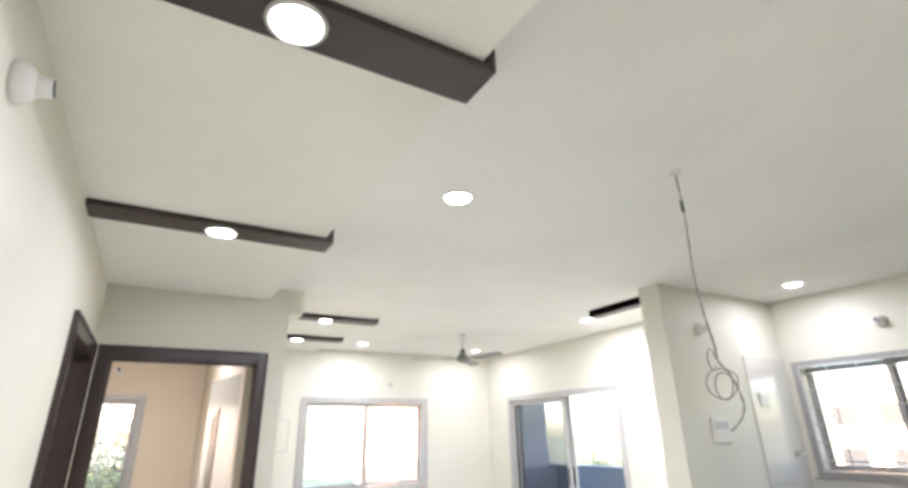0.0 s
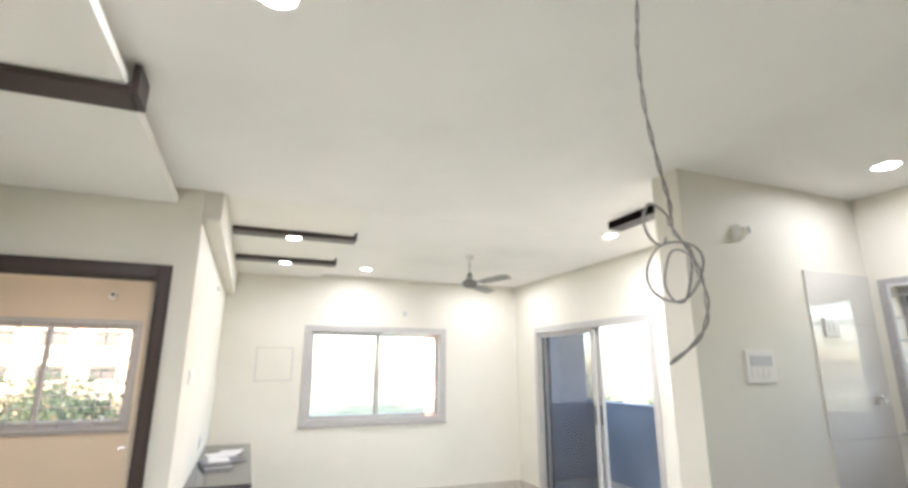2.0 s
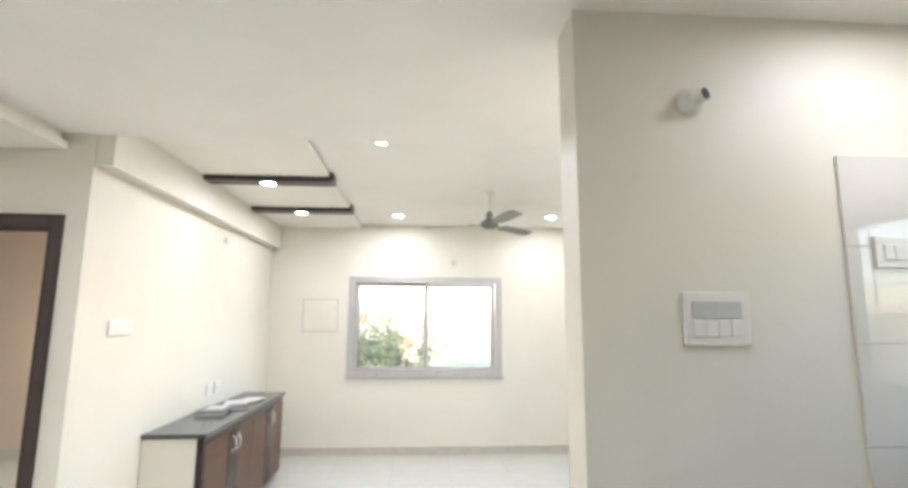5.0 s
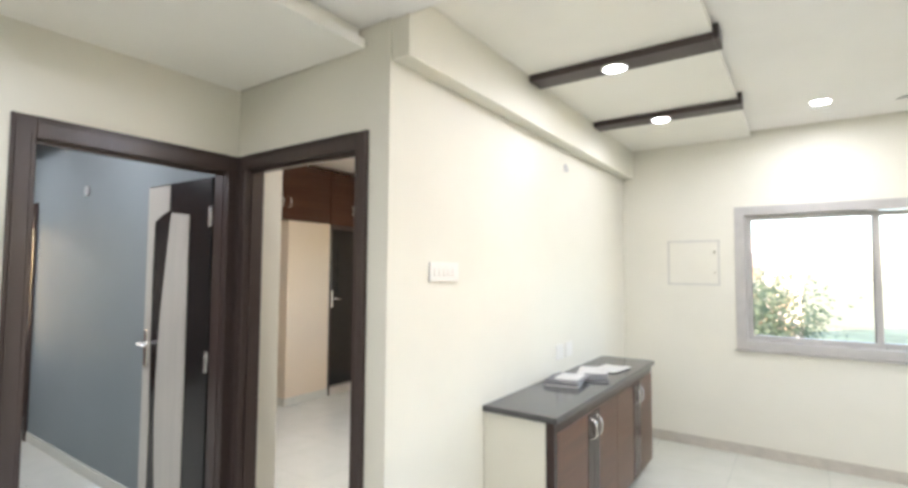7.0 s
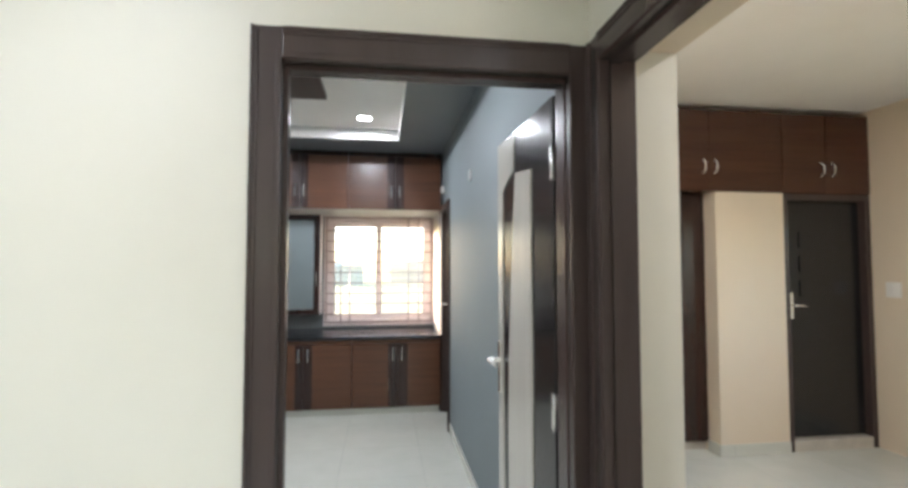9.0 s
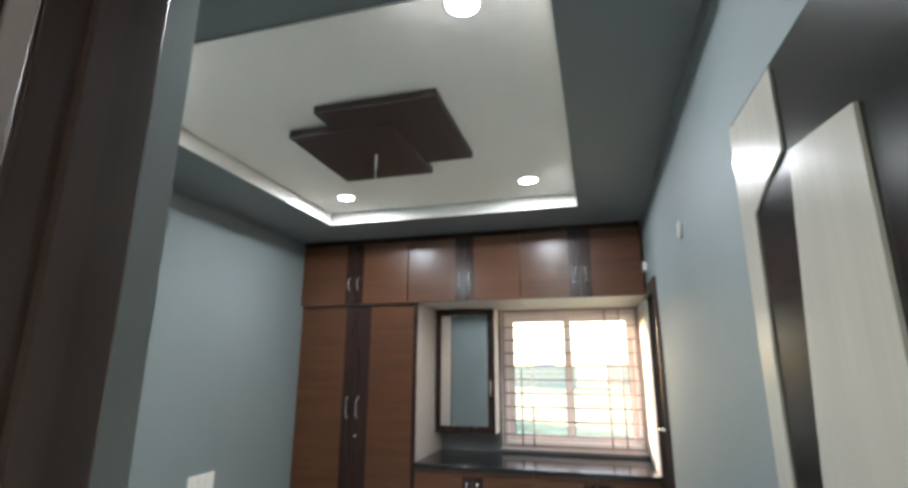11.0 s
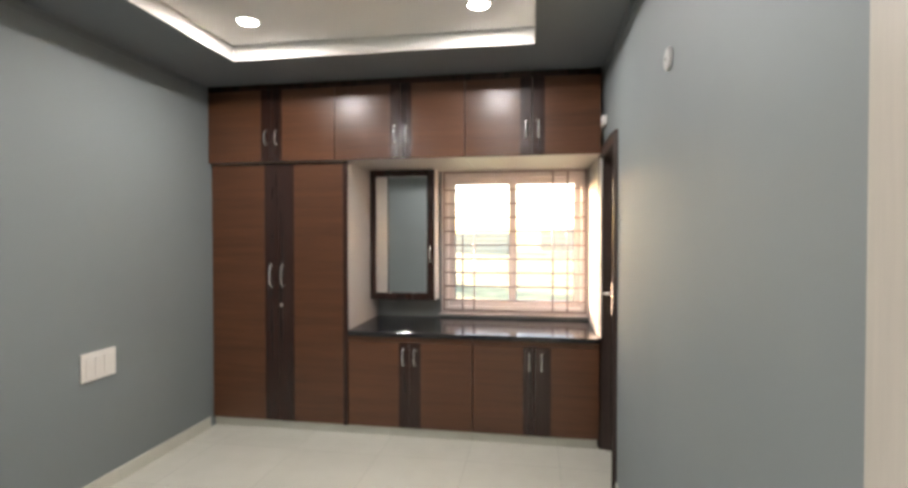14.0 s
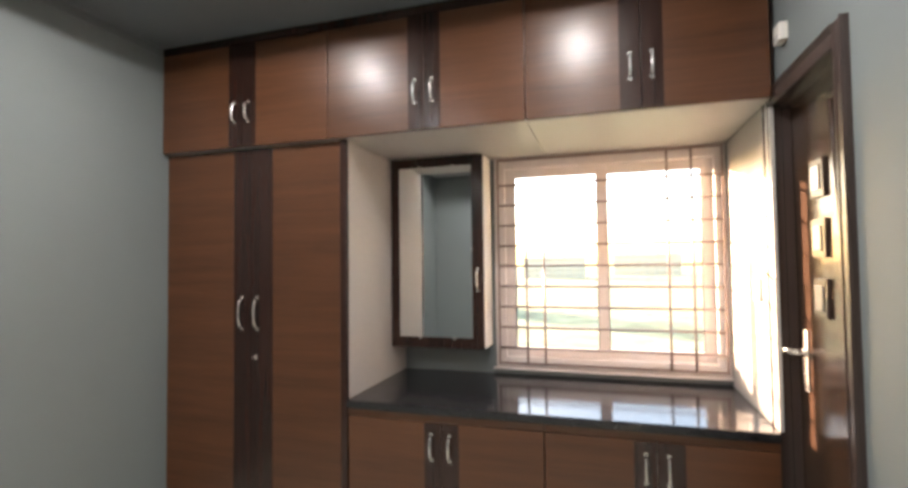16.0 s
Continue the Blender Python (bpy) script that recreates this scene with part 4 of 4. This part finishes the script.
structure("trim_alcove", box_bm((BXW + 0.02, 3.882, 0.776), (FX - 0.01, 3.896, 2.034)), PLY_GREY, "pale grey lining panel beside the window")
sw = switch_plate("y", -4.16, -4.08, 1.25, 1.35, 3.881, -1, [1], "small cream switch plate beside the window")

mc = thing("mirror_cabinet", (-4.54, 2.30, 0.945), "dark framed mirror cabinet beside the window", "mirror cabinet")
MX = -4.422
part("body", boxes_bm(((WBL, 1.98 + 0.09, 0.945), (MX - 0.02, 1.98 + 0.105, 2.03)), ((WBL, 2.605, 0.945), (MX - 0.02, 2.620, 2.03)), ((WBL, 2.085, 0.945), (MX - 0.02, 2.605, 0.96)), ((WBL, 2.085, 2.015), (MX - 0.02, 2.605, 2.03)), ((WBL, 2.085, 0.96), (WBL + 0.006, 2.605, 2.015))), PLY_WHITE, mc, "pale laminate carcass")
mdoor = part("door", boxes_bm(((MX - 0.019, 2.070, 0.945), (MX, 2.120, 2.03)), ((MX - 0.019, 2.555, 0.945), (MX, 2.620, 2.03)), ((MX - 0.019, 2.120, 0.945), (MX, 2.555, 1.005)), ((MX - 0.019, 2.120, 1.975), (MX, 2.555, 2.03)), bevel=0.002), WENGE, mc, "dark brown laminate door frame")
part("mirror", box_bm((MX - 0.012, 2.112, 0.997), (MX - 0.004, 2.563, 1.983)), MIRROR, mdoor, "silvered mirror")
for cy, cz in ((2.25, 1.003), (2.45, 1.003), (2.25, 1.975), (2.45, 1.975), (2.553, 1.5)):
    part("mirror_clip", box_bm((MX - 0.003, cy - 0.008, cz - 0.008), (MX + 0.003, cy + 0.008, cz + 0.008), 0.001), CHROME, mdoor)
bow_handle(mdoor, (MX, 2.587, 1.33), 0.12, 1)

# living room sideboard
sb = thing("sideboard", (1.08, 5.61, 0.0), "low brown sideboard with cream end wall along the wall", "sideboard")
SX = 1.275
part("end_panel", box_bm((XW + 0.002, 4.660, 0.0), (SX - 0.045, 4.705, 0.770), 0.003), CREAM, sb, "cream painted end panel")
part("front_edge", box_bm((SX - 0.044, 4.660, 0.0), (SX, 4.700, 0.770), 0.002), WENGE, sb, "dark brown edge post")
part("end_panel", box_bm((XW + 0.002, 6.545, 0.04), (SX - 0.02, 6.562, 0.770)), TEAK, sb)
part("body", boxes_bm(((XW + 0.002, 4.706, 0.06), (SX - 0.02, 6.544, 0.078)), ((XW + 0.002, 4.706, 0.752), (SX - 0.02, 6.544, 0.770)), ((XW + 0.002, 4.706, 0.078), (XW + 0.010, 6.544, 0.752)), ((XW + 0.002, 5.650, 0.078), (SX - 0.02, 5.668, 0.752))), TEAK, sb)
part("plinth", box_bm((XW + 0.002, 4.706, 0.0), (SX - 0.06, 6.54, 0.059)), WENGE, sb)
part("top_rail", box_bm((SX - 0.019, 4.702, 0.715), (SX - 0.001, 6.560, 0.769), 0.002), WENGE, sb)
for ya, yb, mid, b0, b1 in ((4.703, 5.660, 5.215, 5.12, 5.31), (5.662, 6.560, 6.130, 6.04, 6.22)):
    cabinet_door(sb, SX, ya, mid, 0.045, 0.712, (b0, mid - 0.0015), mid - 0.045, 0.620, 0.11)
    cabinet_door(sb, SX, mid, yb, 0.045, 0.712, (mid + 0.0015, b1), mid + 0.045, 0.620, 0.11)
single("granite_slab", box_bm((XW + 0.002, 4.645, 0.771), (1.295, 6.575, 0.802), 0.005), GREYSTONE, "polished grey granite top on the sideboard", "worktop", (1.08, 5.61, 0.771))


def book(x, y, z, lx, ly, h, rz, cover, label):
    b = thing("book", (x, y, z), label, "book", "papers and books on the sideboard", rz)
    part("cover", boxes_bm(((-lx / 2, -ly / 2, 0), (lx / 2, ly / 2, 0.003)), ((-lx / 2, -ly / 2, h - 0.003), (lx / 2, ly / 2, h)), ((-lx / 2, -ly / 2, 0.003), (-lx / 2 + 0.004, ly / 2, h - 0.003))), cover, b, local=True)
    part("pages", box_bm((-lx / 2 + 0.004, -ly / 2 + 0.004, 0.003), (lx / 2 - 0.004, ly / 2 - 0.004, h - 0.003)), PAPER, b, local=True)


book(1.03, 5.40, 0.802, 0.21, 0.29, 0.022, 12, BOOK, "grey covered register lying on the sideboard")
book(1.04, 5.42, 0.824, 0.20, 0.27, 0.013, 4, FILE, "mid grey file lying on a register")
book(1.15, 5.63, 0.802, 0.15, 0.22, 0.014, 20, BOOK, "thin grey notebook lying on the sideboard")


def paper(x, y, z, lx, ly, rz, curl, label):
    bm = bmesh.new()
    n = 8
    g = [[(bm.verts.new((-lx / 2 + lx * i / n, -ly / 2 + ly * j / n, 0.0015 + curl * ((i / n) ** 3 + 0.4 * (j / n) ** 4)))) for j in range(n + 1)] for i in range(n + 1)]
    for i in range(n):
        for j in range(n):
            bm.faces.new((g[i][j], g[i + 1][j], g[i + 1][j + 1], g[i][j + 1])).smooth = True
    geo = bmesh.ops.extrude_face_region(bm, geom=list(bm.faces))
    for v in geo["geom"]:
        if isinstance(v, bmesh.types.BMVert):
            v.co.z -= 0.0012
    ob = new("paper_sheet", mesh_of("paper_sheet", bm, PAPER))
    ob.matrix_basis = pose(x, y, z, 0, 0, rz)
    tagged(ob, label, "paper", "papers and books on the sideboard")


paper(1.05, 5.43, 0.8375, 0.15, 0.20, 6, 0.002, "white paper sheet lying on a file")
paper(1.05, 5.86, 0.8025, 0.21, 0.30, 14, 0.012, "open white paper lying on the sideboard")
paper(1.12, 6.02, 0.8025, 0.20, 0.28, -8, 0.008, "white paper sheet lying on the sideboard")

# kitchen
kc = single("kitchen_counter", box_bm((4.02, -1.9, 0.885), (XK - 0.012, YP - 0.012, 0.925), 0.006), BLACKSTONE, "polished black granite kitchen counter", "counter", (4.3, 0.3, 0.885))
for k in range(5):
    ya = YP - 0.02 - (k + 1) * 0.85
    u = thing("kitchen_cabinet", (4.3, ya + 0.42, 0.0), "plain white kitchen base cabinet under the counter", "cabinet", "kitchen base cabinets")
    part("body", box_bm((4.08, ya + 0.004, 0.0), (XK - 0.014, ya + 0.846, 0.884)), PLY_WHITE, u)
    for q in (0, 1):
        kd = part("door", box_bm((4.060, ya + 0.006 + q * 0.421, 0.10), (4.079, ya + 0.424 + q * 0.421, 0.87), 0.002), PLY_WHITE, u)
        bow_handle(kd, (4.060, ya + 0.38 + q * 0.09, 0.75), 0.10, -1)


def wall_tile(parent, a, b):
    ob = new("tile", mesh_of("tile", box_bm(a, b, 0.0015), WALL_TILE))
    ob.parent = parent
    return ob


ts = tagged(new("tile_dado_stub"), "glossy white wall tiles above the kitchen counter", kind="structure")
te = tagged(new("tile_dado_east"), "glossy white wall tiles under the kitchen window", kind="structure")
ZR = [0.926, 1.19, 1.49, 1.79, 2.085]
for za, zb in zip(ZR, ZR[1:]):
    for xa, xb in ((4.008, XK),):
        wall_tile(ts, (xa + 0.001, YP - 0.0105, za + 0.001), (xb - 0.001, YP - 0.0005, zb - 0.001))
for k in range(9):
    yb = YP - 0.012 - k * 0.45
    wall_tile(te, (XK - 0.0105, yb - 0.449, 0.927), (XK - 0.0005, yb - 0.001, 1.20))
    if k >= 3:
        for za, zb in zip(ZR[1:], ZR[2:]):
            wall_tile(te, (XK - 0.0105, yb - 0.449, za + 0.011), (XK - 0.0005, yb - 0.001, zb - 0.001))


def wall_tap(x, y, z, axis, label):
    t = thing("tap", (x, y, z), label, "tap")
    d = Vector((0, -1, 0)) if axis == "y" else Vector((-1, 0, 0))
    p = Vector((x, y, z))
    part("flange", tube_bm([p, p + d * 0.008], 0.024, 16), CHROME, t)
    part("body", tube_bm([p + d * 0.008, p + d * 0.03, p + d * 0.055 + Vector((0, 0, -0.003)), p + d * 0.062 + Vector((0, 0, -0.02))], [0.011, 0.012, 0.009, 0.008], 12), CHROME, t)
    part("knob", lathe_bm([(0.008, 0.012), (0.018, 0.022), (0.018, 0.034), (0.006, 0.040)], tuple(p + d * 0.028), "z", 12), CHROME, t)


wall_tap(4.43, YP - 0.0105, 1.38, "y", "chrome wall tap on the kitchen tiles")
wall_tap(XK - 0.0105, 2.12, 1.10, "x", "chrome wall tap below the kitchen window")
wall_tap(XK - 0.0105, 1.92, 1.10, "x", "chrome wall tap below the kitchen window")
sink = thing("sink", (4.3, 2.05, 0.925), "stainless steel sink set into the counter", "sink")
part("rim", boxes_bm(((4.10, 1.75, 0.925), (4.13, 2.35, 0.929)), ((4.49, 1.75, 0.925), (4.52, 2.35, 0.929)), ((4.13, 1.75, 0.925), (4.49, 1.78, 0.929)), ((4.13, 2.32, 0.925), (4.49, 2.35, 0.929))), CHROME, sink)
part("bowl", box_bm((4.13, 1.78, 0.9255), (4.49, 2.32, 0.927)), STEEL_DARK, sink)

# second room: pier, loft and dark doors
structure("room_pier", box_bm((-3.0, 5.89, 0), (-2.42, 6.485, 2.055)), PEACH, "peach painted pier between the doors")
structure("room_pier_south", box_bm((-3.0, YB + 0.309, 0), (-2.75, 5.05, 2.055)), PEACH, "peach painted wall return")
for ya, yb in ((4.14, 5.20), (5.203, 6.49), (6.493, 7.296)):
    mid = (ya + yb) / 2
    loft = thing("loft_cabinet", (-2.7, mid, 2.056), "dark brown laminate loft cabinet above the doors", "cabinet", "room loft cabinets")
    part("body", box_bm((-2.998, ya, 2.058), (-2.44, yb, 2.715)), LOFT_DARK, loft)
    for a, b, hy in ((ya, mid, mid - 0.05), (mid, yb, mid + 0.05)):
        dd = part("door", box_bm((-2.439, a + 0.0015, 2.06), (-2.421, b - 0.0015, 2.713), 0.002), LOFT_DARK, loft)
        bow_handle(dd, (-2.421, hy, 2.255), 0.10, 1)
rd = thing("dark_door", (-2.47, 6.90, 0.0), "closed dark brown bathroom door in its frame", "door")
part("frame", boxes_bm(((-2.60, 6.487, 0), (-2.43, 6.535, 2.055)), ((-2.60, 7.25, 0), (-2.43, 7.297, 2.055)), ((-2.60, 6.535, 2.0), (-2.43, 7.25, 2.055)), bevel=0.003), FRAME_WOOD, rd)
rl = part("leaf", box_bm((-2.53, 6.538, 0.09), (-2.495, 7.247, 1.998), 0.003), BLACK_WOOD, rd)
part("threshold", box_bm((-2.60, 6.535, 0.0), (-2.43, 7.25, 0.085), 0.004), SKIRT, rd)
for sz in (1.62, 1.42, 1.22):
    part("square_moulding", box_bm((-2.495, 6.68, sz), (-2.485, 6.79, sz + 0.13), 0.003), BLACK_WOOD, rl)
hp = part("handle_plate", box_bm((-2.495, 6.575, 1.04), (-2.486, 6.612, 1.25), 0.003), CHROME, rl, "chrome handle plate")
part("lever", tube_bm([(-2.486, 6.593, 1.15), (-2.445, 6.593, 1.15), (-2.440, 6.63, 1.15), (-2.442, 6.70, 1.143)], [0.010, 0.010, 0.009, 0.007], 10), CHROME, hp)
wr = thing("room_wardrobe", (-2.7, 5.44, 0.0), "dark brown fitted wardrobe beside the pier", "wardrobe")
part("body", box_bm((-2.998, 5.052, 0.07), (-2.58, 5.888, 2.055)), WENGE, wr)
for a, b, hy in ((5.054, 5.44, 5.40), (5.44, 5.886, 5.48)):
    wd_d = part("door", box_bm((-2.579, a + 0.0015, 0.075), (-2.561, b - 0.0015, 2.05), 0.002), WENGE, wr)
    bow_handle(wd_d, (-2.561, hy, 1.1), 0.14, 1)
part("plinth", box_bm((-2.998, 5.052, 0), (-2.60, 5.888, 0.069)), SKIRT, wr)

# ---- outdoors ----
structure("ground", box_bm((-900, -900, -10.4), (900, 900, -10.0)), GRASS, "open ground far below, its green paled for haze")


def building(x, y, w, d, h, rz, mat, cols, floors, label, pane=DARKPANE):
    b = thing("apartment_building", (x, y, -10.0), label, "building", "", rz)
    part("wall", box_bm((-w / 2, -d / 2, 0), (w / 2, d / 2, h)), mat, b, local=True)
    part("roof", boxes_bm(((-w / 2 - 0.4, -d / 2 - 0.4, h), (w / 2 + 0.4, d / 2 + 0.4, h + 0.35)), ((-w / 6, -d / 6, h + 0.35), (w / 6, d / 6, h + 2.6))), BUILD_B, b, local=True)
    fh = h / floors
    for i in range(floors):
        for k in range(cols):
            u = -w / 2 + (k + 0.5) * w / cols
            z = i * fh + fh * 0.32
            ww = w / cols * 0.26
            win = part("window", boxes_bm(((u - ww - 0.1, -d / 2 - 0.10, z - 0.12), (u + ww + 0.1, -d / 2 - 0.001, z)), ((u - ww - 0.1, -d / 2 - 0.35, z + fh * 0.45), (u + ww + 0.1, -d / 2 - 0.001, z + fh * 0.50))), BUILD_B, b, local=True)
            part("pane", box_bm((u - ww, -d / 2 - 0.05, z), (u + ww, -d / 2 - 0.002, z + fh * 0.45)), pane, win, local=True)
        part("floor_band", box_bm((-w / 2 - 0.06, -d / 2 - 0.12, i * fh - 0.12), (w / 2 + 0.06, -d / 2 - 0.001, i * fh + 0.12)), BUILD_B, b, local=True)
    return b


building(-16, 62, 12, 10, 15.5, 8, BUILD_A, 3, 5, "cream five-storey apartment building far off")
building(-31, 66, 11, 10, 17, 10, BUILD_B, 3, 5, "white five-storey apartment building far off")
building(-2.5, 74, 9, 10, 13, 4, BUILD_B, 3, 4, "white four-storey building far off", HAZEPANE)
building(23, 50, 9, 9, 19, -24, BUILD_C, 3, 6, "pinkish six-storey apartment building far off")
building(60, 20, 14, 10, 14, -75, BUILD_A, 4, 4, "cream four-storey building far off")
building(-120, -30, 12, 10, 10.5, 100, BUILD_A, 4, 4, "cream four-storey building far off")
building(-340, -30, 40, 14, 13, 92, BUILD_A, 6, 4, "white four-storey building far off", HAZEPANE)
building(-400, 32, 46, 14, 15, 86, BUILD_A, 7, 4, "cream four-storey building far off", HAZEPANE)
building(-105, 52, 14, 10, 11, 62, BUILD_A, 4, 4, "cream four-storey building far off")


def tree(h, seed):
    """A tapered trunk, forked limbs and a crown of loose leaf clumps."""
    rnd = random.Random(seed)
    t = thing("tree", (0, 0, -10.0), "leafy green tree outside the building", "tree", "trees outside")
    bm = tube_bm([(0, 0, 0), (0.1, 0.05, h * 0.25), (0.05, -0.1, h * 0.5), (0.2, 0, h * 0.75)], [0.028 * h, 0.022 * h, 0.016 * h, 0.008 * h], 9)
    tips = []
    for k in range(7):
        a, z0 = k * 2.4 + rnd.random(), h * (0.32 + 0.06 * k)
        r = h * (0.30 - 0.02 * k)
        tip = Vector((r * math.cos(a), r * math.sin(a), z0 + h * 0.18))
        tube_bm([(0.05, 0, z0), tuple(tip * 0.5 + Vector((0, 0, z0 * 0.52))), tuple(tip)], [0.011 * h, 0.007 * h, 0.003 * h], 6, bm)
        tips.append(tip)
    tips.append(Vector((0.2, 0, h * 0.85)))
    part("trunk", bm, BARK, t, local=True)
    verts, faces = [], []
    for tip in tips:
        for c in range(9):
            cc = tip + Vector((rnd.gauss(0, 1), rnd.gauss(0, 1), rnd.gauss(0, 0.8))) * h * 0.085
            cr = h * rnd.uniform(0.035, 0.075)
            for q in range(60):
                p = cc + Vector((rnd.gauss(0, 1), rnd.gauss(0, 1), rnd.gauss(0, 0.8))) * cr
                u = Vector((rnd.gauss(0, 1), rnd.gauss(0, 1), rnd.gauss(0, 0.6))).normalized() * h * 0.012
                w = u.cross(Vector((rnd.gauss(0, 1), rnd.gauss(0, 1), rnd.gauss(0, 1)))).normalized() * h * 0.007
                n = len(verts)
                verts += [p - u, p + w, p + u, p - w]
                faces.append((n, n + 1, n + 2, n + 3))
    me = bpy.data.meshes.new("crown")
    me.from_pydata([tuple(v) for v in verts], [], faces)
    me.materials.append(LEAF)
    crown = new("crown", me)
    crown.parent = t
    return t


tree_a, tree_b = tree(11.5, 3), tree(9.5, 8)
tree_a.matrix_basis = pose(-1.2, 34, -10)
tree_b.matrix_basis = pose(0.8, 38, -10, 0, 0, 40)
spots = random.Random(5)
for cx, cy, n, spread in ((-5, 44, 4, 3), (40, 24, 5, 6), (-24, 52, 4, 4), (26, 44, 3, 3)):
    for k in range(n):
        src = tree_a if k % 2 else tree_b
        copy_thing(src, pose(cx + spots.gauss(0, spread), cy + spots.gauss(0, spread), -10.0, 0, 0, spots.uniform(0, 360)))
